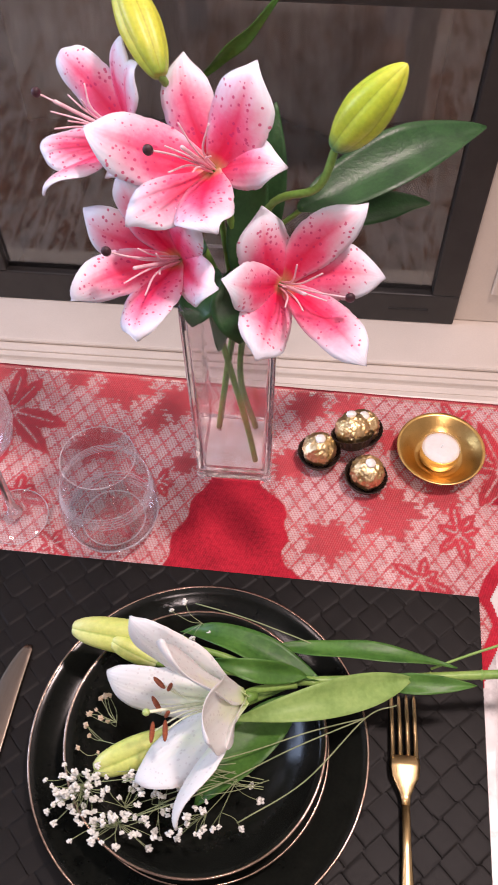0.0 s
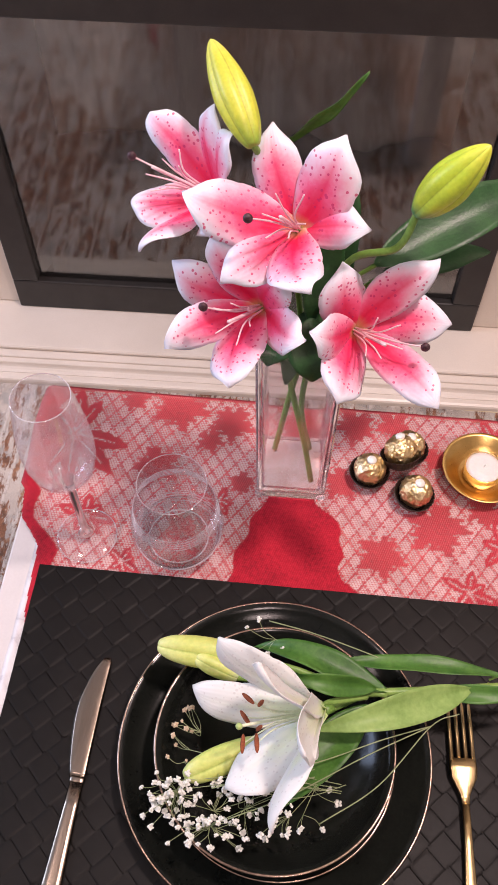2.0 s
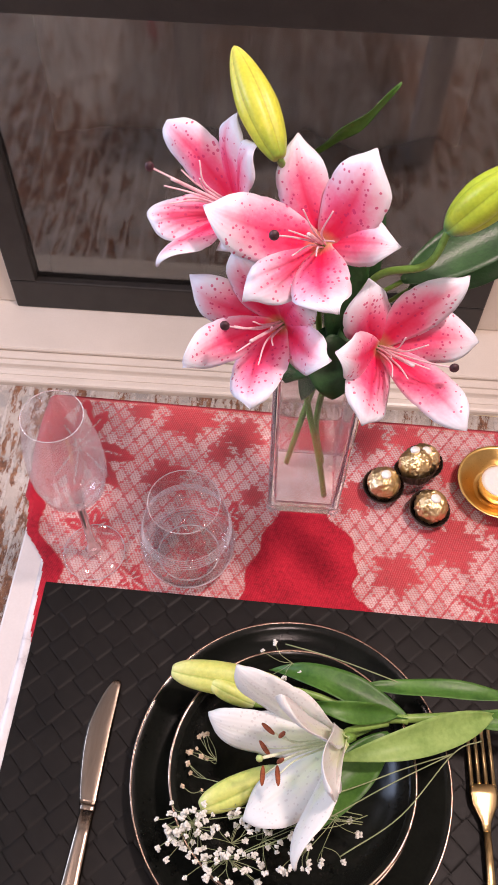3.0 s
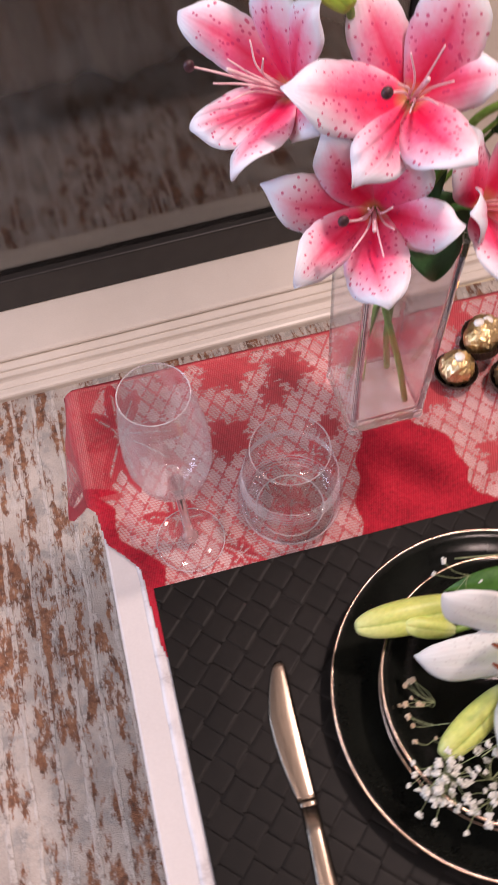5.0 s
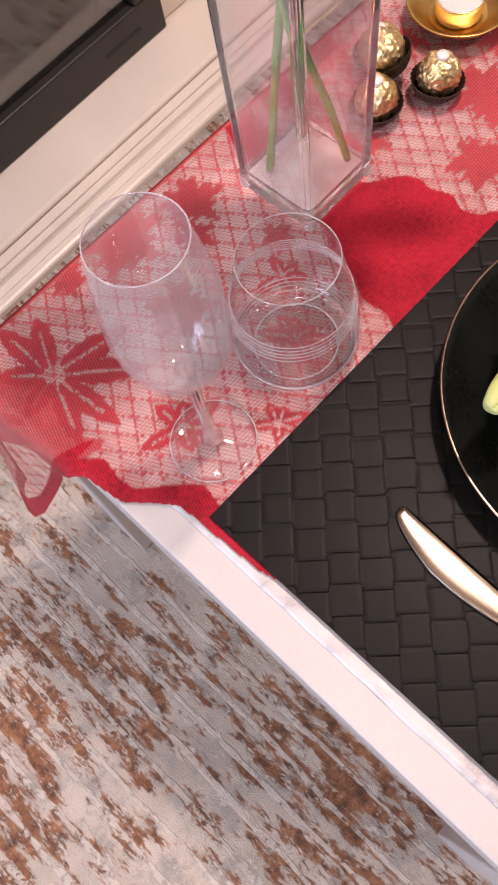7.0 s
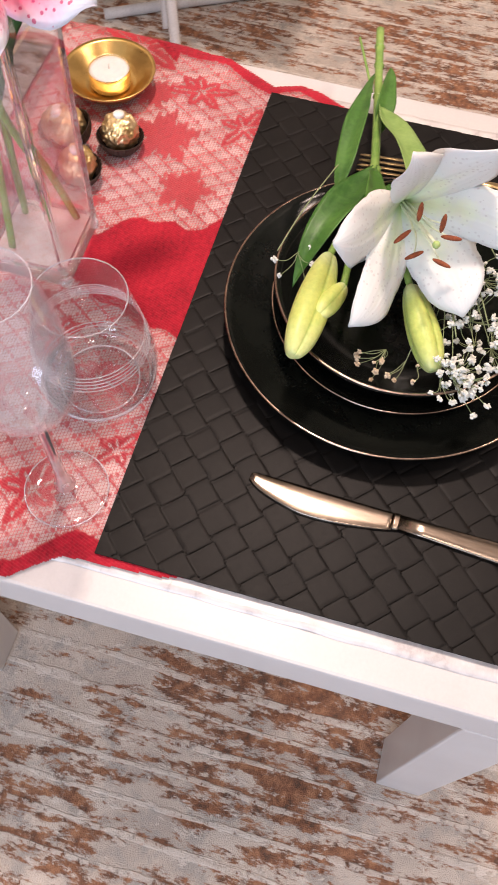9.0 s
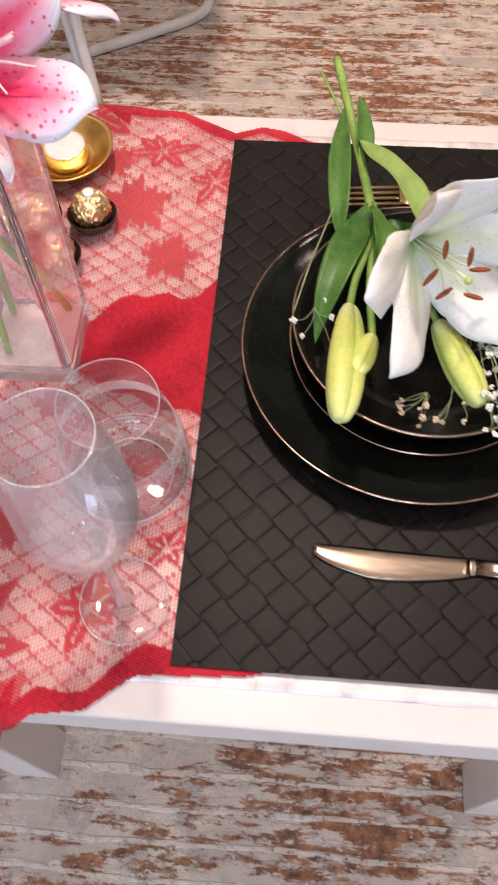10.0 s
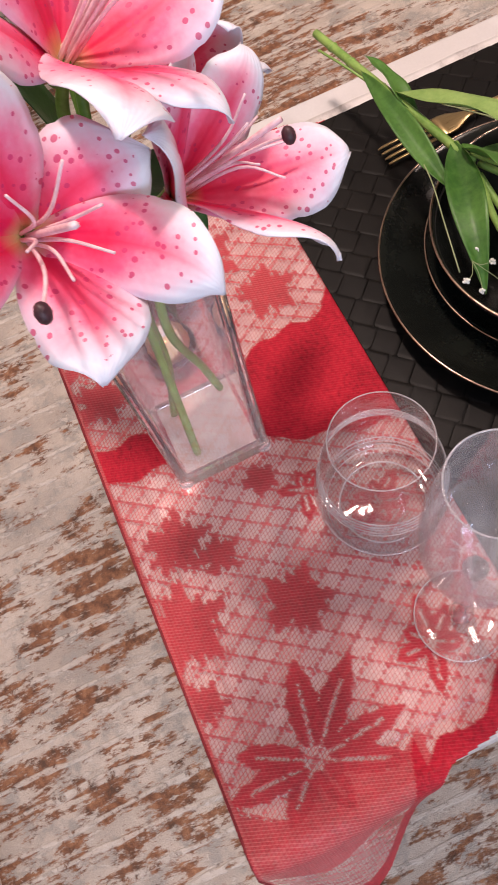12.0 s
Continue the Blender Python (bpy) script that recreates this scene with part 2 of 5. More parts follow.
def rug_material():
    """A worn, carved rug: grey-beige ground, rust patches, pale raised ribs running along y."""
    m, nt, b = nodes_of("distressed_rug")
    v = coords(nt)
    ribs_v = coords(nt, (1, 0.16, 1))
    patch_v = coords(nt, (1, 0.30, 1))
    ground = ramp(nt, noise_of(nt, v, 9, 6, 0.6), [(0.34, (0.48, 0.415, 0.365)), (0.5, (0.62, 0.54, 0.47)), (0.66, (0.74, 0.65, 0.565))])
    grey = ramp(nt, noise_of(nt, v, 24, 6, 0.65), [(0.49, (0, 0, 0)), (0.60, (1, 1, 1))])
    c = mixed(nt, grey, ground, (0.44, 0.405, 0.37))
    # rust and brown wear, in streaks along the ribs
    broad = noise_of(nt, coords(nt, (1, 0.7, 1)), 3.0, 3, 0.5)
    streak = noise_of(nt, patch_v, 44, 8, 0.75)
    rust = ramp(nt, calc(nt, "ADD", calc(nt, "MULTIPLY", broad, 0.40), calc(nt, "MULTIPLY", streak, 0.95)), [(0.672, (0, 0, 0)), (0.720, (1, 1, 1))])
    rcol = ramp(nt, noise_of(nt, v, 60, 5, 0.7), [(0.36, (0.10, 0.046, 0.028)), (0.5, (0.25, 0.10, 0.048)), (0.66, (0.45, 0.215, 0.11))])
    c = mixed(nt, calc(nt, "MULTIPLY", rust, 0.92), c, rcol)
    # pale broken ribs
    wave = nt.nodes.new("ShaderNodeTexWave")
    wave.wave_type, wave.bands_direction = "BANDS", "X"
    for key, val in (("Scale", 8.8), ("Distortion", 3.0), ("Detail", 5.0), ("Detail Scale", 2.4), ("Detail Roughness", 0.7)):
        wave.inputs[key].default_value = val
    nt.links.new(ribs_v, wave.inputs["Vector"])
    rib = ramp(nt, wave.outputs["Fac"], [(0.90, (0, 0, 0)), (0.97, (1, 1, 1))])
    broken = ramp(nt, noise_of(nt, v, 80, 6, 0.8), [(0.42, (0, 0, 0)), (0.48, (1, 1, 1))])
    pale = calc(nt, "MULTIPLY", calc(nt, "MULTIPLY", rib, broken), 0.75)
    fleck = ramp(nt, noise_of(nt, coords(nt, (1, 0.4, 1)), 70, 6, 0.75), [(0.565, (0, 0, 0)), (0.61, (1, 1, 1))])
    pale = calc(nt, "MAXIMUM", pale, calc(nt, "MULTIPLY", fleck, 0.7))
    c = mixed(nt, pale, c, (0.78, 0.71, 0.64))
    fib = noise_of(nt, v, 900, 2)
    c = mixed(nt, 0.35, c, ramp(nt, fib, [(0.3, (0.25, 0.25, 0.25)), (0.7, (0.85, 0.85, 0.85))]), "OVERLAY")
    nt.links.new(c, b.inputs["Base Color"])
    b.inputs["Roughness"].default_value = 0.95
    b.inputs["Specular IOR Level"].default_value = 0.1
    relief(nt, b, calc(nt, "ADD", calc(nt, "MULTIPLY", pale, 0.7), calc(nt, "MULTIPLY", fib, 0.6)), 0.7, 0.004)
    return m


M_RUG = rug_material()


def lace_material():
    """Woven lace: the attribute 'weave' is 1 in solid motifs, 0 in open net; the fine net and its diamond lattice come from the cloth's own coordinates."""
    m, nt, b = nodes_of("red_lace")
    at = nt.nodes.new("ShaderNodeAttribute")
    at.attribute_name = "weave"
    uv = nt.nodes.new("ShaderNodeAttribute")
    uv.attribute_name = "cloth"
    sep = nt.nodes.new("ShaderNodeSeparateXYZ")
    nt.links.new(uv.outputs["Vector"], sep.inputs[0])
    x, y = sep.outputs[0], sep.outputs[1]

    def threads(s, pitch):
        return calc(nt, "ABSOLUTE", calc(nt, "SUBTRACT", calc(nt, "FRACT", calc(nt, "MULTIPLY", s, 1 / pitch)), 0.5))

    row = threads(y, 0.0024)
    col = threads(calc(nt, "ADD", x, calc(nt, "MULTIPLY", y, 0.5)), 0.0030)
    net = calc(nt, "MAXIMUM", row, col)  # 0.5 on a thread
    thread = ramp(nt, net, [(0.36, (0, 0, 0)), (0.47, (1, 1, 1))])
    speck = noise_of(nt, uv.outputs["Vector"], 260, 4, 0.7)
    broad = noise_of(nt, uv.outputs["Vector"], 14, 3, 0.5)
    open_col = mixed(nt, thread, ramp(nt, broad, [(0.35, (0.72, 0.25, 0.235)), (0.65, (0.86, 0.35, 0.32))]), (0.56, 0.10, 0.11))
    solid_col = ramp(nt, calc(nt, "ADD", calc(nt, "MULTIPLY", speck, 0.5), calc(nt, "MULTIPLY", broad, 0.5)), [(0.36, (0.20, 0.003, 0.012)), (0.52, (0.40, 0.008, 0.024)), (0.64, (0.52, 0.016, 0.034))])
    ribs = threads(calc(nt, "ADD", x, calc(nt, "MULTIPLY", y, -0.35)), 0.0022)
    fac = calc(nt, "MINIMUM", at.outputs["Fac"], 1.0)
    loose = calc(nt, "MINIMUM", calc(nt, "MULTIPLY_ADD", calc(nt, "SUBTRACT", 1.0, fac), 1.9, 0.10), 0.40)
    solid_col = mixed(nt, calc(nt, "MULTIPLY", ramp(nt, ribs, [(0.30, (0, 0, 0)), (0.46, (1, 1, 1))]), loose), solid_col, (0.70, 0.19, 0.185))
    nt.links.new(mixed(nt, fac, open_col, solid_col), b.inputs["Base Color"])
    b.inputs["Roughness"].default_value = 0.7
    b.inputs["Specular IOR Level"].default_value = 0.12
    b.inputs["Sheen Weight"].default_value = 0.1
    relief(nt, b, calc(nt, "ADD", calc(nt, "MULTIPLY", net, 0.8), fac), 0.6, 0.0008)
    # the open net lets what is under it show between its threads
    clear = nt.nodes.new("ShaderNodeBsdfTransparent")
    mx = nt.nodes.new("ShaderNodeMixShader")
    gap = calc(nt, "MULTIPLY_ADD", thread, -0.28, 0.66)
    nt.links.new(calc(nt, "MULTIPLY_ADD", calc(nt, "SUBTRACT", 1.0, fac), gap, 0.03), mx.inputs[0])
    nt.links.new(b.outputs[0], mx.inputs[1])
    nt.links.new(clear.outputs[0], mx.inputs[2])
    nt.links.new(mx.outputs[0], nt.nodes["Material Output"].inputs[0])
    return m


M_LACE = lace_material()


def petal_material(name, throat, flesh, edge, spot, green=(0.5, 0.6, 0.2), spots=0.85, pitch=0.0040, blush=1.0):
    """Petals carry 'petal' (along: 0 at the throat, 1 at the tip; across: 0 at the midrib, 1 at the edge) and 'spot' (their flat shape in metres)."""
    m, nt, b = nodes_of(name)
    at, flat = nt.nodes.new("ShaderNodeAttribute"), nt.nodes.new("ShaderNodeAttribute")
    at.attribute_name, flat.attribute_name = "petal", "spot"
    sep = nt.nodes.new("ShaderNodeSeparateXYZ")
    nt.links.new(at.outputs["Vector"], sep.inputs[0])
    u, w = sep.outputs[0], sep.outputs[1]
    v = coords(nt)
    n, fine = noise_of(nt, v, 55, 4), noise_of(nt, v, 420, 3)
    # the flush of colour: full in the throat and along the midrib, fading to the tip and the edges
    pale = calc(nt, "ADD", calc(nt, "MULTIPLY", calc(nt, "POWER", u, 2.0), 1.0), calc(nt, "MULTIPLY", calc(nt, "POWER", w, 1.7), 0.40))
    pale = calc(nt, "ADD", pale, calc(nt, "MULTIPLY", calc(nt, "SUBTRACT", n, 0.5), 0.42))
    pale = calc(nt, "ADD", pale, calc(nt, "MULTIPLY", calc(nt, "SUBTRACT", fine, 0.5), 0.10))
    mid = [0.45 * p + 0.55 * q for p, q in zip(flesh, edge)]
    c = ramp(nt, pale, [(0.05, throat), (0.28, flesh), (0.52, mid), (0.78, edge)])
    rib = ramp(nt, w, [(0.0, (1, 1, 1)), (0.05, (0.7, 0.7, 0.7)), (0.22, (0, 0, 0))])
    fade = ramp(nt, u, [(0.40, (1, 1, 1)), (0.86, (0, 0, 0))])
    c = mixed(nt, calc(nt, "MULTIPLY", calc(nt, "MULTIPLY", rib, fade), 0.75 * blush), c, throat)
    base = ramp(nt, u, [(0.02, (1, 1, 1)), (0.16, (0, 0, 0))])
    c = mixed(nt, calc(nt, "MULTIPLY", base, 0.7), c, green)
    # raised dark freckles of uneven size
    vor = node(nt, "ShaderNodeTexVoronoi", Scale=1.0 / pitch, Randomness=0.9)
    nt.links.new(flat.outputs["Vector"], vor.inputs["Vector"])
    size = calc(nt, "MULTIPLY_ADD", n, 0.36, 0.05)
    dots = calc(nt, "LESS_THAN", vor.outputs["Distance"], size)
    zone = ramp(nt, calc(nt, "ADD", u, calc(nt, "MULTIPLY", w, 0.16)), [(0.20, (0, 0, 0)), (0.28, (1, 1, 1)), (0.78, (1, 1, 1)), (0.88, (0, 0, 0))])
    dots = calc(nt, "MULTIPLY", dots, calc(nt, "GREATER_THAN", zone, 0.5))
    c = mixed(nt, calc(nt, "MULTIPLY", dots, spots), c, spot)
    nt.links.new(c, b.inputs["Base Color"])
    b.inputs["Roughness"].default_value = 0.5
    b.inputs["Subsurface Weight"].default_value = 0.2
    b.inputs["Subsurface Radius"].default_value = (0.005, 0.003, 0.003)
    b.inputs["Subsurface Scale"].default_value = 0.4
    veins = calc(nt, "SINE", calc(nt, "MULTIPLY_ADD", w, 30.0, calc(nt, "MULTIPLY", n, 4.0)))
    height = calc(nt, "ADD", calc(nt, "MULTIPLY", veins, 0.16), calc(nt, "ADD", calc(nt, "MULTIPLY", n, 0.6), calc(nt, "MULTIPLY", fine, 0.25)))
    relief(nt, b, calc(nt, "ADD", height, calc(nt, "MULTIPLY", dots, 0.5)), 0.25, 0.0008)
    return m


# pink's white edge leans blue: the window's cool light is in the colour
M_PINK = petal_material("pink_lily_petal", (0.74, 0.012, 0.085), (0.80, 0.12, 0.25), (0.74, 0.74, 0.84), (0.55, 0.02, 0.13), spots=0.80)
M_WHITE_PETAL = petal_material("white_lily_petal", (0.72, 0.77, 0.54), (0.67, 0.68, 0.65), (0.68, 0.69, 0.68), (0.22, 0.14, 0.15), (0.42, 0.60, 0.10), 0.20, 0.0034, 0.35)


def mat_material():
    m, nt, b = nodes_of("black_woven_leatherette")
    v = coords(nt)
    n, f = noise_of(nt, v, 12, 4), noise_of(nt, v, 700, 3)
    nt.links.new(ramp(nt, n, [(0.35, (0.0042, 0.0037, 0.0034)), (0.65, (0.008, 0.0068, 0.006))]), b.inputs["Base Color"])
    nt.links.new(calc(nt, "MULTIPLY_ADD", f, 0.2, 0.38), b.inputs["Roughness"])
    b.inputs["Specular IOR Level"].default_value = 0.15
    relief(nt, b, f, 0.12, 0.0006)
    return m


M_MAT = mat_material()


# ---- mesh helpers ----
def finish(name, bm, material, parent=None, label="", smooth=True, m=None):
    me = bpy.data.meshes.new(name)
    bm.to_mesh(me)
    bm.free()
    me.materials.append(material)
    if smooth:
        for p in me.polygons:
            p.use_smooth = True
    ob = new(name, me)
    if parent:
        ob.parent = parent
    if m is not None:
        ob.matrix_basis = m
    if label:
        ob["label"] = label
    return ob


def part(name, bm, material, parent, label="", smooth=True, m=None):
    return finish(name, bm, material, parent, label, smooth, m)


def thing(name, label, category, m=None, group="", kind=""):
    ob = new(name)
    if m is not None:
        ob.matrix_basis = m
    return tagged(ob, label, category, group, kind)


def slab(x0, y0, z0, x1, y1, z1, bevel=0.0, segments=2):
    bm = bmesh.new()
    bmesh.ops.create_cube(bm, size=1)
    for v in bm.verts:
        v.co = Vector(((x0, x1)[v.co.x > 0], (y0, y1)[v.co.y > 0], (z0, z1)[v.co.z > 0]))
    if bevel:
        bmesh.ops.bevel(bm, geom=bm.edges[:], offset=bevel, segments=segments, affect="EDGES", profile=0.5)
    return bm


def lathe(profile, steps=64, closed=False):
    """Turns a profile of (radius, height) round the z axis."""
    bm = bmesh.new()
    rings = []
    for r, z in profile:
        if r < 1e-6:
            rings.append([bm.verts.new((0, 0, z))])
        else:
            rings.append([bm.verts.new((r * math.cos(2 * math.pi * k / steps), r * math.sin(2 * math.pi * k / steps), z)) for k in range(steps)])
    pairs = list(zip(rings, rings[1:])) + ([(rings[-1], rings[0])] if closed else [])
    for a, b in pairs:
        for k in range(steps):
            q = [a[k % len(a)], a[(k + 1) % len(a)], b[(k + 1) % len(b)], b[k % len(b)]]
            q = list(dict.fromkeys(q))
            if len(q) > 2:
                bm.faces.new(q)
    bmesh.ops.recalc_face_normals(bm, faces=bm.faces[:])
    return bm


def curve_points(points, n=16):
    """A smooth line through a few points."""
    p = [Vector(q) for q in points]
    p = [2 * p[0] - p[1], *p, 2 * p[-1] - p[-2]]
    out = []
    for i in range(1, len(p) - 2):
        for k in range(n):
            t = k / n
            a, b, c, d = p[i - 1], p[i], p[i + 1], p[i + 2]
            out.append(0.5 * (2 * b + (c - a) * t + (2 * a - 5 * b + 4 * c - d) * t * t + (3 * b - a - 3 * c + d) * t ** 3))
    return [*out, p[-2]]


def tube_into(bm, points, radius, sides=8, n=6, taper=1.0):
    line = curve_points(points, n) if len(points) > 2 else [Vector(q) for q in points]
    rings, side = [], None
    for i, q in enumerate(line):
        way = (line[min(i + 1, len(line) - 1)] - line[max(i - 1, 0)]).normalized()
        if side is None:
            side = way.orthogonal().normalized()
        side = (side - way * side.dot(way)).normalized()
        up = way.cross(side)
        r = radius * (1 + (taper - 1) * i / max(1, len(line) - 1))
        rings.append([bm.verts.new(q + r * (math.cos(2 * math.pi * k / sides) * side + math.sin(2 * math.pi * k / sides) * up)) for k in range(sides)])
    for a, b in zip(rings, rings[1:]):
        for k in range(sides):
            bm.faces.new((a[k], a[(k + 1) % sides], b[(k + 1) % sides], b[k]))
    bm.faces.new(rings[0][::-1])
    bm.faces.new(rings[-1])


def tube(points, radius, sides=8, n=6, taper=1.0):
    bm = bmesh.new()
    tube_into(bm, points, radius, sides, n, taper)
    return bm


def grid_mesh(nu, nv, place, thick=0.0):
    """A sheet of nu x nv faces, place(u, v) -> point; thick gives it a second side."""
    bm = bmesh.new()
    vs = [[bm.verts.new(place(i / nu, j / nv)) for j in range(nv + 1)] for i in range(nu + 1)]
    for i in range(nu):
        for j in range(nv):
            bm.faces.new((vs[i][j], vs[i + 1][j], vs[i + 1][j + 1], vs[i][j + 1]))
    bm.normal_update()
    if thick:
        bmesh.ops.solidify(bm, geom=bm.faces[:], thickness=thick)
    return bm


def blade(base, tip, width, face, sag=0.0, fold=0.15, curl=0.0, nu=18, nv=6, point=1.2, belly=0.45, ruffle=0.0, seed=0):
    """A leaf or petal from base to tip. face: the way its upper side looks. Returns a bmesh with layer 'petal'."""
    base, tip, face = Vector(base), Vector(tip), Vector(face)
    along = tip - base
    side = along.cross(face).normalized()
    up = side.cross(along).normalized()
    rng = random.Random(seed)
    ph = rng.uniform(0, 6.28)
    bm = bmesh.new()
    lay = bm.verts.layers.float_vector.new("petal")
    vs = []
    for i in range(nu + 1):
        u = i / nu
        wid = width * (math.sin(math.pi * u ** (math.log(0.5) / math.log(belly))) ** (1 / point) * 0.97 + 0.03) if 0 < u < 1 else width * 0.03
        if u <= 0:
            wid = width * 0.12
        row = []
        for j in range(nv + 1):
            w = 2 * j / nv - 1
            lift = sag * math.sin(math.pi * u ** 1.5) - curl * max(0.0, u - 0.55) ** 2 * 4.9
            cup = fold * wid * (abs(w) ** 1.5) + ruffle * abs(w) ** 2 * math.sin(u * 13 + ph + (2.0 if w > 0 else 0.0))
            p = base + along * u + side * (w * wid / 2) + up * (lift + cup)
            vert = bm.verts.new(p)
            vert[lay] = (u, abs(w), 0)
            row.append(vert)
        vs.append(row)
    for i in range(nu):
        for j in range(nv):
            bm.faces.new((vs[i][j], vs[i + 1][j], vs[i + 1][j + 1], vs[i][j + 1]))
    bm.normal_update()
    return bm


PETAL_FORM = ((0.0, 0.15), (0.10, 0.24), (0.22, 0.46), (0.36, 0.77), (0.47, 0.97), (0.55, 1.0), (0.66, 0.91), (0.77, 0.68), (0.86, 0.44), (0.94, 0.20), (1.0, 0.03))


def petal(base, tip, ax, width, seed=0, recurve=0.34, roll=0.16, ruffle=0.0016, nu=26, nv=12, claw=1.0):
    """A lily's petal: a narrow grooved claw, a broad belly with its edges rolled back, and a tip that bends backwards."""
    base, tip, ax = Vector(base), Vector(tip), Vector(ax)
    along = tip - base
    size = along.length
    rng = random.Random(seed)
    recurve *= rng.uniform(0.85, 1.15)
    p1 = base + along * 0.30 + ax * size * 0.05
    p2 = tip - along * 0.26 + ax * size * recurve
    side0 = along.cross(ax).normalized()
    sway, twist, ph = rng.choice((-1, 1)) * rng.uniform(0.02, 0.10) * size, rng.uniform(-0.30, 0.30), rng.uniform(0, 6.28)
    us, ws = [k[0] for k in PETAL_FORM], [k[1] for k in PETAL_FORM]
    bm = bmesh.new()
    lay, flat = bm.verts.layers.float_vector.new("petal"), bm.verts.layers.float_vector.new("spot")
    rows = []
    for i in range(nu + 1):
        u = i / nu
        v = 1 - u
        mid = base * v ** 3 + p1 * 3 * u * v * v + p2 * 3 * u * u * v + tip * u ** 3 + side0 * sway * math.sin(math.pi * u)
        way = ((p1 - base) * 3 * v * v + (p2 - p1) * 6 * u * v + (tip - p2) * 3 * u * u).normalized()
        a = twist * u
        side = (side0 * math.cos(a) + way.cross(side0) * math.sin(a)).normalized()
        up = side.cross(way).normalized()
        wid = width * float(np.interp(u, us, ws)) * (claw + (1 - claw) * min(1.0, 2.0 * u))
        row = []
        for j in range(nv + 1):
            w = 2 * j / nv - 1
            groove = -0.05 * wid * math.exp(-(w / 0.16) ** 2) * (1 - u)
            cup = 0.10 * wid * w * w * max(0.0, 1 - 2.4 * u) - roll * wid * abs(w) ** 2.2 * min(1.0, 1.8 * u)
            wave = ruffle * abs(w) ** 3 * math.sin(u * 11 + ph + (2.1 if w > 0 else 0.0)) * min(1.0, 3 * u)
            vert = bm.verts.new(mid + side * (w * wid / 2) + up * (groove + cup + wave))
            vert[lay] = (u, abs(w), 0)
            vert[flat] = (u * size, w * wid / 2, 0.37 * seed)
            row.append(vert)
        rows.append(row)
    for r0, r1 in zip(rows, rows[1:]):
        for j in range(nv):
            bm.faces.new((r0[j], r1[j], r1[j + 1], r0[j + 1]))
    bm.normal_update()
    return bm


def thicken(bm, t):
    bmesh.ops.solidify(bm, geom=bm.faces[:], thickness=t)
    return bm


# ---- room shell ----
def structure(name, bm, material, label, category, smooth=False):
    return tagged(finish(name, bm, material, None, "", smooth), label, category, kind="structure")


structure("floor", slab(-2.6, -3.2, -0.06, 2.9, 1.0, -0.008), M_WOOD, "dark red-brown wooden floor", "floor")
structure("ceiling", slab(-2.7, -3.3, 2.5, 3.0, 1.1, 2.6), M_CEIL, "plain white painted ceiling", "ceiling")
structure("wall_north", slab(-2.7, 1.0, -0.06, 3.0, 1.1, 2.5), M_WALL, "plain cream wall behind the fireplace", "wall")
structure("wall_south", slab(-2.7, -3.3, -0.06, 3.0, -3.2, 2.5), M_WALL, "plain cream painted wall", "wall")


def window_wall(x0, x1, y0, y1, z0, z1):
    """A wall along y with one window opening from (y0, z0) to (y1, z1)."""
    bm = bmesh.new()
    for a0, b0, a1, b1 in ((-3.2, -0.06, y0, 2.5), (y1, -0.06, 1.0, 2.5), (y0, -0.06, y1, z0), (y0, z1, y1, 2.5)):
        b2 = slab(x0, a0, b0, x1, a1, b1)
        me = bpy.data.meshes.new("tmp")
        b2.to_mesh(me)
        b2.free()
        bm.from_mesh(me)
        bpy.data.meshes.remove(me)
    return bm


structure("wall_west", window_wall(-2.7, -2.6, -0.6, 0.95, 0.75, 2.15), M_WALL, "plain cream wall with a window opening", "wall")
structure("wall_east", slab(2.9, -3.2, -0.06, 3.0, 1.0, 2.5), M_WALL, "plain cream painted wall", "wall")


def rug():
    bm = grid_mesh(60, 48, lambda u, v: Vector((-1.9 + 4.2 * u, -2.3 + 2.872 * v, 0.0015 * noise.noise((u * 9, v * 9, 0)))), 0.007)
    ob = tagged(finish("rug", bm, M_RUG), "grey, beige and rust distressed area rug", "rug")
    part("edge_binding", slab(-1.9, 0.572, -0.0075, 2.3, 0.579, 0.002, 0.002), M_ANTIQUE, ob, "cream bound edge")
    return ob


rug()


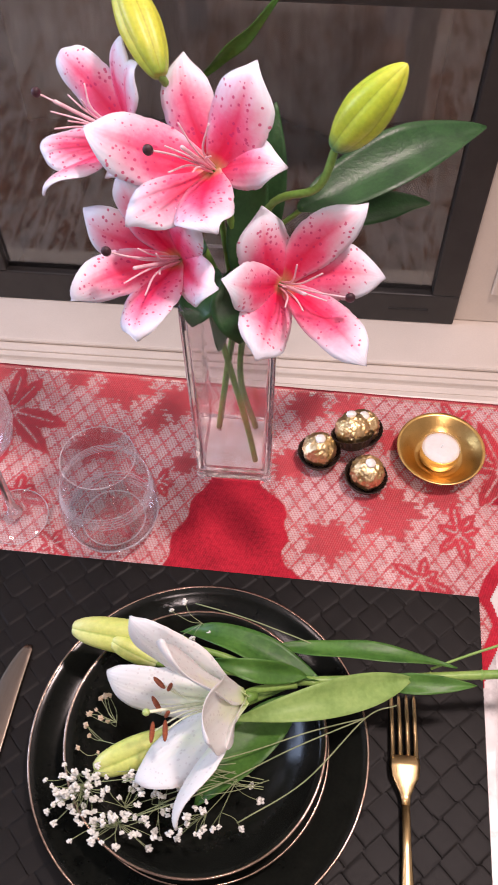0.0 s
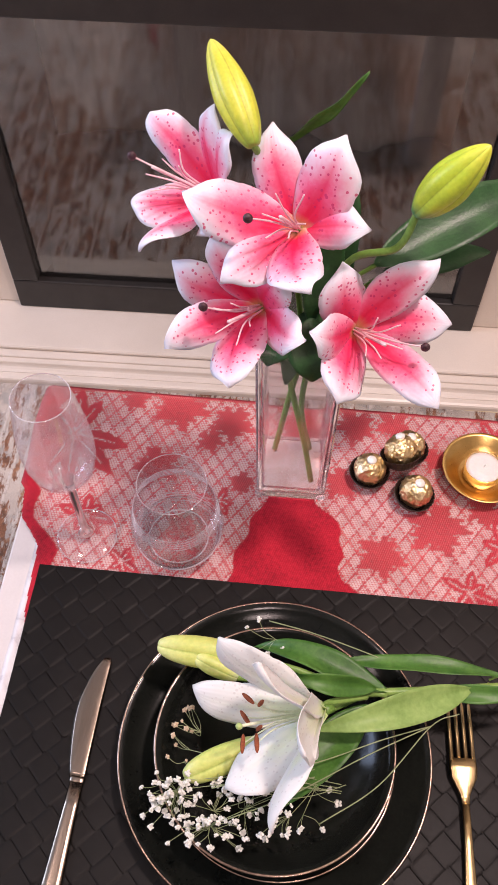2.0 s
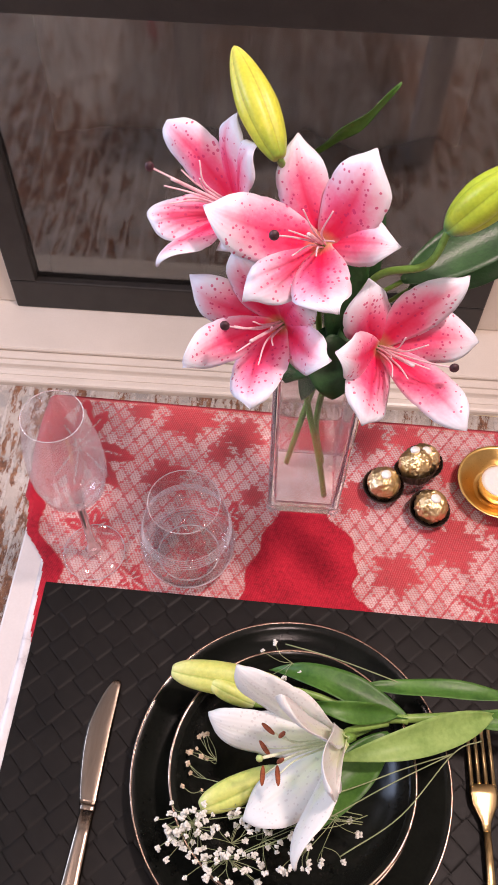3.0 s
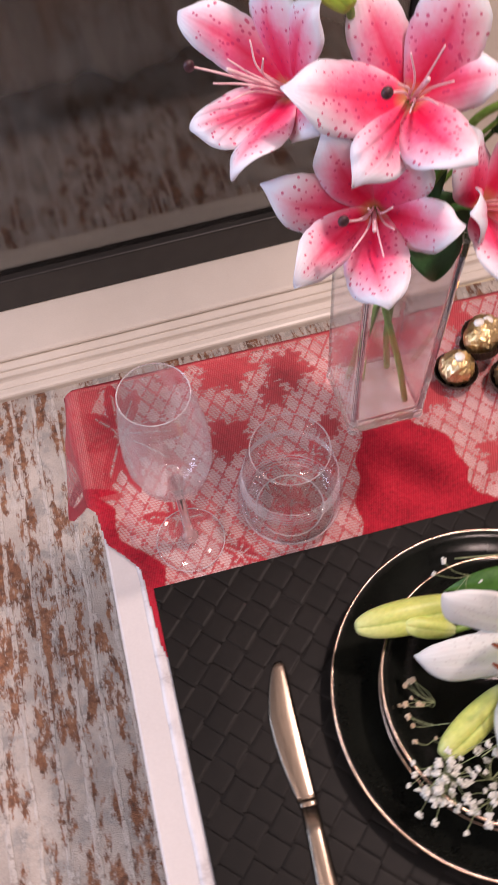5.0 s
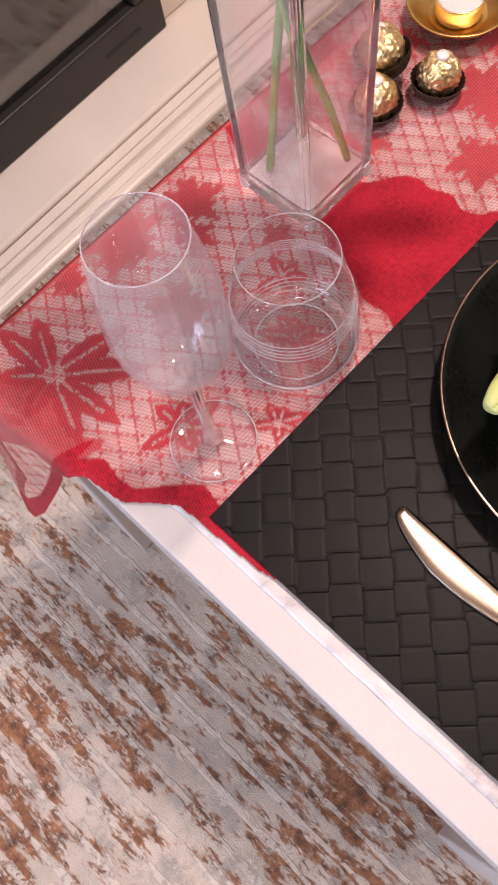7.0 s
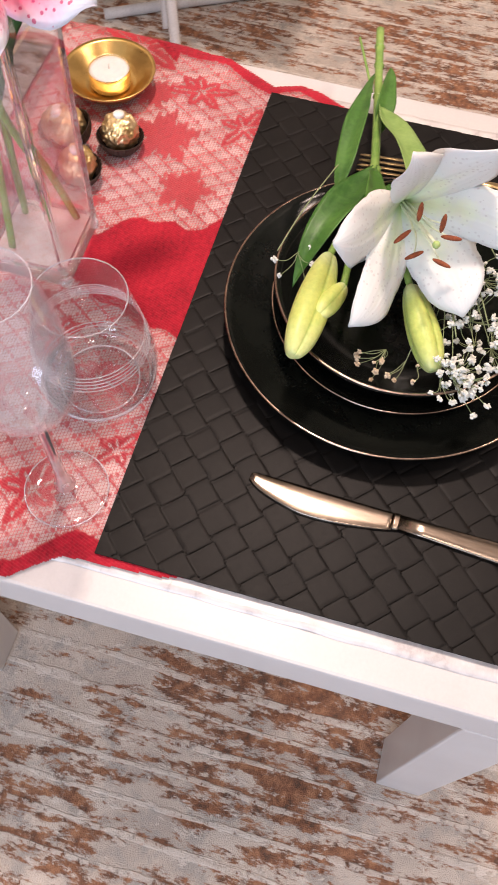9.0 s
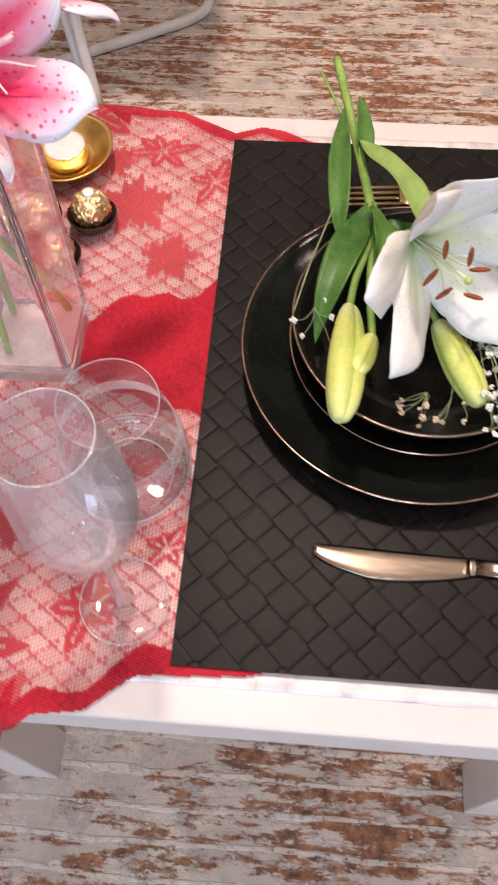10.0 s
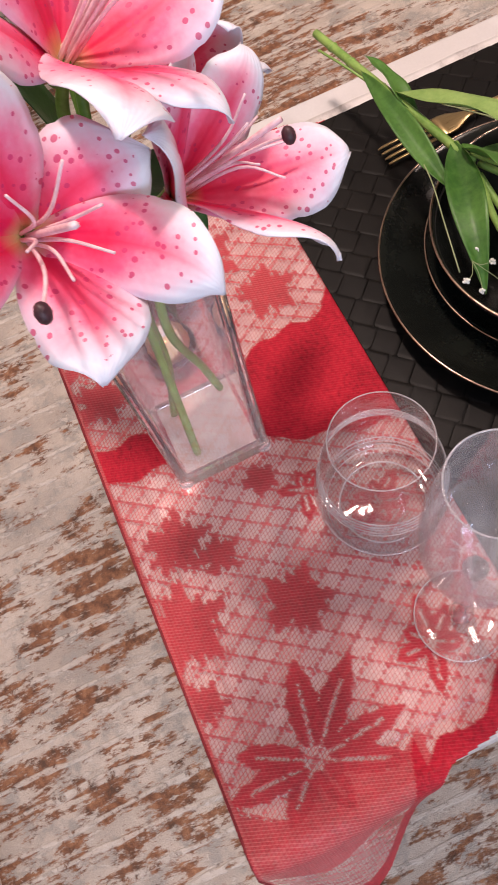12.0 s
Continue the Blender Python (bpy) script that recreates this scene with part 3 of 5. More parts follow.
# ---- fireplace ----
def fireplace():
    fp = thing("fireplace", "cream painted fireplace surround with a black glass-fronted insert", "fireplace", pose(0.13, 0.7149, 0, 0, 0, 1.4))
    # moulded base, swept along x, with mitred end caps
    prof = [(0.03, 0.047), (-0.098, 0.047), (-0.1015, 0.0462), (-0.1038, 0.0440), (-0.1042, 0.0405), (-0.1015, 0.0385), (-0.1015, 0.0368), (-0.1155, 0.0352), (-0.1170, 0.0340), (-0.1172, 0.0300), (-0.1255, 0.0292),
            (-0.1265, 0.0278), (-0.1272, 0.0235), (-0.1290, 0.0198), (-0.1330, 0.0170), (-0.1385, 0.0156), (-0.1385, 0.0140), (-0.1470, 0.0136), (-0.1508, 0.0118), (-0.1525, 0.0085), (-0.1525, -0.006)]
    bm = bmesh.new()
    rows = []
    for s, x in ((-1, -0.70), (1, 0.637)):
        rows.append([bm.verts.new((x + s * (max(0.0, -y - 0.098)), y, z)) for y, z in prof])
    for i in range(len(prof) - 1):
        bm.faces.new((rows[0][i], rows[0][i + 1], rows[1][i + 1], rows[1][i]))
    for s, x, row in ((-1, -0.70, rows[0]), (1, 0.637, rows[1])):
        back = [bm.verts.new((v.co.x, 0.2, v.co.z)) for v in row]
        for i in range(len(prof) - 1):
            bm.faces.new((row[i], row[i + 1], back[i + 1], back[i]))
    bmesh.ops.recalc_face_normals(bm, faces=bm.faces[:])
    part("base_moulding", bm, M_CREAM, fp, smooth=False)
    for x0, x1 in ((-0.66, -0.4182), (0.4182, 0.61)):
        part("pilaster", slab(x0, 0.004, 0.047, x1, 0.26, 1.0, 0.004), M_CREAM, fp, smooth=False)
        part("pilaster_panel", slab(x0 + 0.05, -0.004, 0.12, x1 - 0.05, 0.004, 0.92, 0.003), M_CREAM, fp, smooth=False)
    part("header", slab(-0.418, 0.004, 0.7202, 0.418, 0.26, 1.0, 0.004), M_CREAM, fp, smooth=False)
    part("mantel_shelf", slab(-0.74, -0.12, 1.0, 0.69, 0.26, 1.045, 0.006), M_CREAM, fp, smooth=False)
    ins = part("frame", slab(-0.418, -0.008, 0.048, 0.418, 0.02, 0.115, 0.003), M_BLACK, fp, "matt black metal insert frame", False)
    part("frame_top", slab(-0.418, -0.008, 0.605, 0.418, 0.02, 0.72, 0.003), M_BLACK, ins, smooth=False)
    for x in (-0.418, 0.37):
        part("frame_side", slab(x, -0.008, 0.1155, x + 0.048, 0.02, 0.6045, 0.003), M_BLACK, ins, smooth=False)
    part("vent_slot", slab(0.30, -0.0095, 0.078, 0.37, -0.0065, 0.083, 0.001), M_FIREBOX, ins, smooth=False)
    bm = grid_mesh(1, 1, lambda u, v: Vector((-0.37 + 0.74 * u, 0.006, 0.115 + 0.49 * v)), 0.004)
    part("glass_front", bm, M_FIREGLASS, fp, "dark reflective glass", False)
    # lining: splayed dark sides, back panel painted with the rug's pale reflection, ember bed
    bm = bmesh.new()
    f = [bm.verts.new(p) for p in ((-0.40, 0.03, 0.06), (0.40, 0.03, 0.06), (0.40, 0.03, 0.68), (-0.40, 0.03, 0.68))]
    k = [bm.verts.new(p) for p in ((-0.345, 0.20, 0.06), (0.345, 0.20, 0.06), (0.345, 0.20, 0.515), (-0.345, 0.20, 0.515))]
    for i in range(4):
        bm.faces.new((f[i], f[(i + 1) % 4], k[(i + 1) % 4], k[i]))
    part("firebox", bm, M_FIREBOX, fp, smooth=False)
    part("back_panel", slab(-0.345, 0.20, 0.06, 0.345, 0.205, 0.515), M_BACKPANEL, fp, "grey-brown back panel, streaked to imitate the rug's reflection", False)

    def bed(u, v):
        top = 0.285 + 0.05 * noise.noise((u * 5, 2.5, 0)) + 0.02 * noise.noise((u * 14, 0, 1))
        return Vector((-0.36 + 0.72 * u, 0.05 + 0.14 * v, 0.07 + (top - 0.07) * math.sin(math.pi / 2 * v) ** 0.8 + 0.012 * noise.noise((u * 20, v * 8, 4))))

    part("ember_bed", grid_mesh(60, 14, bed, 0.004), M_FIREBOX, fp, "black lumpy log and ember bed")
    return fp


M_FIREGLASS = glass("smoked_glass", (0.66, 0.64, 0.62), 0.05, 2.0)
# lightened, streaked colour stands in for the rug mirrored in the glass
M_BACKPANEL = surface("reflection_streaked_panel", (0.34, 0.315, 0.295), (0.74, 0.69, 0.64), 30, 0.5, 0.1, bump=0.2, stretch=(1, 1, 0.12))
fireplace()


# ---- table ----
def table():
    t = thing("side_table", "white square laminate side table with marble-look film on top", "table", pose(0.239, -0.053, 0))
    part("tabletop", slab(-0.274, -0.274, T - 0.052, 0.274, 0.274, T - 0.002, 0.0025), M_WHITE, t, smooth=False)
    for sx in (-1, 1):
        for sy in (-1, 1):
            part("leg", slab(sx * 0.249 - 0.025, sy * 0.249 - 0.025, 0.001, sx * 0.249 + 0.025, sy * 0.249 + 0.025, T - 0.0525, 0.002), M_WHITE, t, smooth=False)

    def film(u, v):
        e = min(u, 1 - u, v, 1 - v)
        wob = 0.0016 * noise.noise((u * 14, v * 14, 3)) if e < 0.04 else 0
        lift = max(0.0, noise.noise((u * 22, v * 22, 1)) - 0.25) * 0.004 if e < 0.02 else 0
        return Vector((-0.250 + 0.50 * u + wob, -0.250 + 0.50 * v + wob, T - 0.0014 + lift))

    part("marble_film", grid_mesh(90, 90, film, 0.0004), M_MARBLE, t, "white marble-look adhesive film with lifting edge")
    return t


table()


# ---- runner ----
def bumpy(y, knots):
    return float(np.interp(y, [k[0] for k in knots], [k[1] for k in knots]))


X_EDGE, X_EDGE_R, Y_EDGE = -0.035, 0.513, 0.221
LEFT_END = [(-0.09, 0.006), (-0.05, -0.004), (-0.02, -0.006), (0.02, -0.008), (0.034, -0.018), (0.052, -0.033), (0.085, -0.038), (0.105, -0.060), (0.125, -0.115), (0.147, -0.175), (0.165, -0.205), (0.178, -0.210), (0.19, -0.240), (0.208, -0.235), (0.225, -0.250)]
RIGHT_END = [(-0.09, 0.476), (-0.07, 0.480), (-0.045, 0.492), (-0.025, 0.496), (0.0, 0.487), (0.02, 0.497), (0.05, 0.512), (0.075, 0.514), (0.1, 0.520), (0.13, 0.540), (0.16, 0.548), (0.19, 0.556), (0.225, 0.575)]


def drape(x, y):
    """Where a point of the flat cloth lies once it is laid on the table and falls over its edges."""
    z = T + 0.0012
    px, py = x, y
    for edge, sign in ((X_EDGE, -1), (X_EDGE_R, 1)):
        over = sign * (x - edge)
        if over > 0:
            bend = 0.014
            a = min(over / bend, 1.43 + 0.08 * math.sin(30 * y))
            drop = bend * (1 - math.cos(min(over / bend, a))) + max(0.0, over - bend * a) * math.sin(a)
            out = bend * math.sin(min(over / bend, a)) + max(0.0, over - bend * a) * math.cos(a)
            px = edge + sign * (out + 0.006 * math.sin(38 * y + 1) * min(1, over / 0.05))
            z = T + 0.0012 - drop
    z += 0.0006 * noise.noise((x * 30, y * 30, 0))
    return Vector((px, py, z))


def leaf_field(x, y, cx, cy, angle, length, width):
    """1 inside a leaf that starts at (cx, cy)."""
    c, s = math.cos(angle), math.sin(angle)
    a, b = (x - cx) * c + (y - cy) * s, -(x - cx) * s + (y - cy) * c
    u = a / length
    half = width / 2 * np.sin(np.pi * np.clip(u, 0, 1)) ** 0.75 * (1 + 0.09 * np.sin(u * 34))
    return ((u > 0.14) & (u < 1) & (np.abs(b) < half) & (np.abs(b) > 0.0013 * (u < 0.75))).astype(float)


def flower_field(x, y, cx, cy, turn, size, count, fat):
    f = np.zeros_like(x)
    for k in range(count):
        a = turn + 2 * math.pi * (k + 0.32 * math.sin(5.1 * k + count)) / count
        f = np.maximum(f, leaf_field(x, y, cx, cy, a, size * (0.66 + 0.45 * ((k * 7) % 3) / 2), size * fat))
    return f


def sprig_field(x, y, cx, cy, size, seed):
    """A ragged solid patch."""
    d, a = np.hypot(x - cx, y - cy), np.arctan2(y - cy, x - cx)
    return (d < size * (0.78 + 0.16 * np.sin(5 * a + seed) + 0.12 * np.sin(11 * a + 2 * seed) + 0.07 * np.sign(np.sin(y * 900)))).astype(float)


def table_runner():
    step = 0.00125
    xs, ys = np.arange(-0.255, 0.585, step), np.arange(-0.085, 0.2235, step)
    x, y = np.meshgrid(xs, ys, indexing="ij")
    f = np.zeros_like(x)
    # diamond lattice: thin double threads of the net
    p, q = (x + 0.72 * y) / 0.0165, (x - 0.72 * y) / 0.0165
    near = np.minimum(np.abs(p - np.round(p)), np.abs(q - np.round(q)))
    tooth = 0.028 * np.sign(np.sin(2 * math.pi * y / 0.0042))
    f = np.where(near < 0.050 + tooth, 0.85, f)
    # some lozenges of the net are worked closer than others
    cell = np.sin(np.floor(p) * 12.9898 + np.floor(q) * 78.233) * 43758.5453
    f = np.maximum(f, 0.16 * ((cell - np.floor(cell)) > 0.62))
    # solid garland across the cloth by the vase, wavy on both sides
    left = np.interp(y, (-0.09, 0.0, 0.05, 0.085, 0.12, 0.18, 0.23), (0.19, 0.186, 0.198, 0.211, 0.225, 0.232, 0.237)) + 0.003 * np.sin(y * 150)
    right = np.interp(y, (-0.09, 0.0, 0.012, 0.03, 0.065, 0.085, 0.1, 0.13, 0.23), (0.32, 0.315, 0.302, 0.297, 0.299, 0.286, 0.27, 0.262, 0.268)) + 0.003 * np.sin(y * 170 + 1)
    f = np.where((x > left) & (x < right), 1.0, f)
    for cx, cy, turn, size, n, fat in ((0.034, 0.060, 0.9, 0.030, 6, 0.42), (0.136, 0.048, 0.6, 0.026, 7, 0.42), (0.168, 0.09, 0.2, 0.022, 5, 0.42),
                                  (0.460, 0.064, 0.2, 0.032, 7, 0.36), (0.425, 0.012, 0.7, 0.028, 6, 0.40), (0.080, 0.012, 0.5, 0.020, 6, 0.42), (0.505, 0.14, 0.4, 0.056, 7, 0.30), (0.46, 0.195, 0.1, 0.028, 6, 0.40)):
        f = np.maximum(f, 0.92 * flower_field(x, y, cx, cy, turn, size, n, fat))
    for tx, ty, fat in ((0.022, 0.207, 0.34), (0.006, 0.094, 0.26), (-0.024, 0.103, 0.27), (0.062, 0.148, 0.33), (0.050, 0.112, 0.29), (-0.030, 0.192, 0.40), (-0.003, 0.223, 0.28), (-0.036, 0.150, 0.46)):
        far = math.hypot(tx + 0.001, ty - 0.161)
        f = np.maximum(f, 0.90 * leaf_field(x, y, -0.001, 0.161, math.atan2(ty - 0.161, tx + 0.001), far, far * fat))
    for cx, cy, size, seed in ((0.395, 0.080, 0.034, 1), (0.112, 0.207, 0.034, 2), (0.172, 0.190, 0.026, 3), (0.150, 0.165, 0.016, 1.7), (0.308, 0.200, 0.024, 4), (0.350, 0.205, 0.020, 3.1), (0.06, 0.212, 0.016, 5), (0.295, 0.125, 0.022, 6),
                               (0.445, 0.105, 0.02, 2.5), (0.19, 0.115, 0.014, 0.6), (0.52, 0.06, 0.018, 1.1), (0.338, 0.043, 0.026, 2.2), (0.097, 0.128, 0.026, 4.4), (0.395, 0.165, 0.016, 5.2)):
        f = np.maximum(f, 0.85 * sprig_field(x, y, cx, cy, size, seed))
    lx = np.interp(y, [k[0] for k in LEFT_END], [k[1] for k in LEFT_END])
    rx = np.interp(y, [k[0] for k in RIGHT_END], [k[1] for k in RIGHT_END])
    band = np.where(y > 0.1, 0.036, 0.017) + 0.004 * np.sin(y * 80)
    f = np.where((x < lx + band) | (x > rx - 0.7 * band), 1.0, f)
    f = np.where((x > -0.070 + 0.012 * np.sin(y * 60)) & (x < -0.016 + 0.008 * np.sin(y * 90)) & (y > 0.095), np.maximum(f, 0.8), f)
    f = np.where(y > 0.2195, 0.8, f)
    keep = (x > lx) & (x < rx)
    index = -np.ones(x.shape, int)
    index[keep] = np.arange(keep.sum())
    verts = [tuple(drape(a, b)) for a, b in zip(x[keep], y[keep])]
    a, b, c, d = index[:-1, :-1], index[1:, :-1], index[1:, 1:], index[:-1, 1:]
    ok = (a >= 0) & (b >= 0) & (c >= 0) & (d >= 0)
    faces = np.stack([a[ok], b[ok], c[ok], d[ok]], 1).tolist()
    me = bpy.data.meshes.new("table_runner")
    me.from_pydata(verts, [], faces)
    me.materials.append(M_LACE)
    w = me.attributes.new("weave", "FLOAT", "POINT")
    w.data.foreach_set("value", f[keep].astype(np.float32))
    cl = me.attributes.new("cloth", "FLOAT_VECTOR", "POINT")
    cl.data.foreach_set("vector", np.stack([x[keep], y[keep], 0 * x[keep]], 1).astype(np.float32).ravel())
    for p in me.polygons:
        p.use_smooth = True
    ob = tagged(new("table_runner", me), "red lace table runner with scalloped ends, woven with flowers", "table runner")
    # corded hem along the far edge
    bm = tube([drape(s, 0.2225) + Vector((0, 0, -0.0006)) for s in np.linspace(-0.248, 0.572, 60)], 0.0011, 6, 1)
    part("hem", bm, surface("dark_red_hem", (0.16, 0.004, 0.01), (0.26, 0.012, 0.02), 200, 0.7), ob, "dark red corded hem")
    return ob


table_runner()


# ---- placemat ----
def placemat():
    W, D, cell = 0.476, 0.318, 0.0205
    step = 0.0013
    nx, ny = int(W / step), int(D / step)
    x, y = np.meshgrid(np.linspace(0, W, nx + 1), -np.linspace(0, D, ny + 1), indexing="ij")
    p, q = (x + y) / math.sqrt(2) / cell - 0.53, (x - y) / math.sqrt(2) / cell - 0.69
    # wide straps, one over, one under; each strap sits a little askew of the next, so that the joints do not line up
    p = p + 0.11 * np.where(np.floor(q) % 2 < 0.5, 1, -1)
    i, j = np.floor(p), np.floor(q)
    fp, fq = p - i, q - j
    over = ((i - j) % 2) > 0.5
    lengthwise, across = np.where(over, fp, fq), np.where(over, fq, fp)
    h = 0.00055 * np.clip(np.minimum(lengthwise, 1 - lengthwise) / 0.08, 0, 1) ** 0.7 * (0.6 + 0.4 * np.clip(np.minimum(across, 1 - across) / 0.09, 0, 1) ** 0.5) + 0.0001 * np.sin(np.pi * across)
    # every second column is tilted, shaping in the dark zigzags that raking light gives
    tilt = (p - q) - 2 * np.floor((i - j) / 2) - 0.5
    z = T + 0.0027 + h - 0.00022 * np.clip(tilt, -1.5, 1.5)
    th = thing("placemat", "black basket-weave leatherette placemat lying over the runner's edge", "placemat")
    part("backing", slab(0.0, -D, T + 0.0021, W, 0.0, T + 0.0028, 0.0003), M_MAT, th, smooth=False)
    # each strap runs right through: on top in one cell, below its neighbour in the next
    low = T + 0.0022
    pc, qc = ((v[:-1, :-1] + v[1:, 1:]) / 2 for v in (p, q))
    ic, jc = np.floor(pc).astype(int), np.floor(qc).astype(int)
    top = (ic - jc) % 2 == 1
    for run, cells in ((jc, top), (ic, ~top)):
        # a point is up where any cell round it is on top
        above = np.zeros_like(over)
        for da in (0, 1):
            for db in (0, 1):
                above[da:da + nx, db:db + ny] |= cells
        height = np.where(above, z, low)
        for k in np.unique(run):
            a, b = np.nonzero(run == k)
            corners = np.stack([a * (ny + 1) + b, a * (ny + 1) + b + 1, (a + 1) * (ny + 1) + b + 1, (a + 1) * (ny + 1) + b], 1)
            used, faces = np.unique(corners, return_inverse=True)
            verts = np.stack([x.ravel()[used], y.ravel()[used], height.ravel()[used]], 1)
            me = bpy.data.meshes.new("strap")
            me.from_pydata(verts.tolist(), [], faces.reshape(-1, 4).tolist())
            me.materials.append(M_MAT)
            for f in me.polygons:
                f.use_smooth = True
            new("strap", me).parent = th
    return th


placemat()
Z_MAT = T + 0.004


# ---- crockery ----
def plate(name, label, cx, cy, z, r, height, foot, rim=0.0011):
    p = thing(name, label, "plate" if "bowl" not in name else "bowl", pose(cx, cy, z))
    wall = 0.004
    outer = [(0, 0.003), (foot - 0.006, 0.003), (foot - 0.004, 0.0), (foot, 0.0), (foot + 0.003, 0.004), (foot + (r - foot) * 0.55, 0.007 + (height - 0.007) * 0.25), (r - 0.004, height * 0.8), (r, height)]
    inner = [(r - 0.0025, height + 0.0006), (r - 0.007, height * 0.84), (foot + (r - foot) * 0.55, 0.007 + (height - 0.007) * 0.25 + wall), (foot + 0.002, 0.0075), (foot - 0.012, 0.0062), (0, 0.0058)]
    part("body", lathe(outer + inner, 96), M_PLATE, p)
    ring = [(r - 0.0013 + rim * math.cos(a), height + rim * 0.8 * math.sin(a)) for a in np.linspace(0, 2 * math.pi, 9)[:-1]]
    part("rim_band", lathe(ring, 128, True), M_RIM, p, "thin worn copper-gold rim")
    return p


plate("dinner_plate", "large black glazed dinner plate with copper rim on the placemat", 0.2467, -0.160, Z_MAT, 0.1335, 0.0245, 0.085)
plate("salad_plate", "smaller black glazed plate with copper rim stacked on another", 0.2490, -0.1625, Z_MAT + 0.0075, 0.1000, 0.020, 0.07)
plate("shallow_bowl", "shallow black glazed bowl with copper rim holding flowers", 0.2464, -0.1630, Z_MAT + 0.015, 0.0990, 0.042, 0.055)


# ---- cutlery ----
def flat_shape(outline, thick, profile=None, flat=1.0):
    """A plate of metal from (y, left, right) rows, with rounded faces."""
    bm = bmesh.new()
    rows = []
    for y, a, b in outline:
        z = profile(y) if profile else 0.0
        mid, half = (a + b) / 2, (b - a) / 2
        ring = []
        for k in range(10):
            t = 2 * math.pi * k / 10
            ring.append(bm.verts.new((mid + half * math.cos(t), y, z + thick / 2 * math.copysign(abs(math.sin(t)) ** flat, math.sin(t)) + thick / 2)))
        rows.append(ring)
    for r0, r1 in zip(rows, rows[1:]):
        for k in range(10):
            bm.faces.new((r0[k], r0[(k + 1) % 10], r1[(k + 1) % 10], r1[k]))
    bm.faces.new(rows[0][::-1])
    bm.faces.new(rows[-1])
    bmesh.ops.recalc_face_normals(bm, faces=bm.faces[:])
    return bm


def knife():
    k = thing("table_knife", "champagne-gold steel table knife lying on the placemat", "knife", pose(0.0910, -0.0885, Z_MAT - 0.0005, 0, 0, -2.5))
    rows = []
    for s in np.linspace(0, 1, 26):
        y = -0.107 * s
        right = -0.0005 + 0.0008 * s if s > 0.02 else -0.002
        left = right - 0.0222 * min(1.0, (s + 0.012) / 0.40) ** 0.37 * (1 - 0.36 * max(0, (s - 0.5) / 0.5) ** 1.6)
        rows.append((y, left, right))
    part("blade", flat_shape(rows, 0.0018, None, 0.5), M_STEEL_GOLD, k)
    part("collar", flat_shape([(-0.1065, -0.0128, 0.0004), (-0.108, -0.0130, 0.0008), (-0.110, -0.0130, 0.0008), (-0.1115, -0.0126, 0.0004)], 0.0032, None, 0.4), M_STEEL_GOLD, k)
    part("handle", flat_shape([(-0.111, -0.0122, 0.0002), (-0.13, -0.0124, 0.0004), (-0.18, -0.0145, 0.0018), (-0.212, -0.016, 0.003), (-0.221, -0.014, 0.001), (-0.225, -0.008, -0.005)], 0.0036, None, 0.35), M_STEEL_GOLD, k)
    return k


knife()


def fork():
    f = thing("table_fork", "gold steel table fork lying beside the plates", "fork", pose(0.4075, -0.098, Z_MAT - 0.0006, 0, 0, 2.0))

    def arch(y):
        s = -y / 0.20
        return 0.016 * math.exp(-((s - 0.16) / 0.16) ** 2) * 0.4 + 0.006 * math.exp(-((s - 0.5) / 0.2) ** 2) + 0.001

    for k in range(4):
        c = (k - 1.5) * 0.0062
        part("tine", flat_shape([(0.0, c * 1.0 - 0.0006, c + 0.0006), (-0.004, c - 0.0016, c + 0.0016), (-0.052, c - 0.0019, c + 0.0019)], 0.002, arch), M_FORK, f)
    part("head", flat_shape([(-0.050, -0.0113, 0.0113), (-0.058, -0.0122, 0.0122), (-0.066, -0.0112, 0.0112), (-0.073, -0.0075, 0.0075), (-0.080, -0.0042, 0.0042), (-0.088, -0.0032, 0.0032)], 0.0022, arch), M_FORK, f)
    part("handle", flat_shape([(-0.0875, -0.0031, 0.0031), (-0.12, -0.0036, 0.0036), (-0.17, -0.0062, 0.0062), (-0.196, -0.0074, 0.0074), (-0.204, -0.005, 0.005), (-0.207, -0.002, 0.002)], 0.003, arch), M_FORK, f)
    return f


fork()


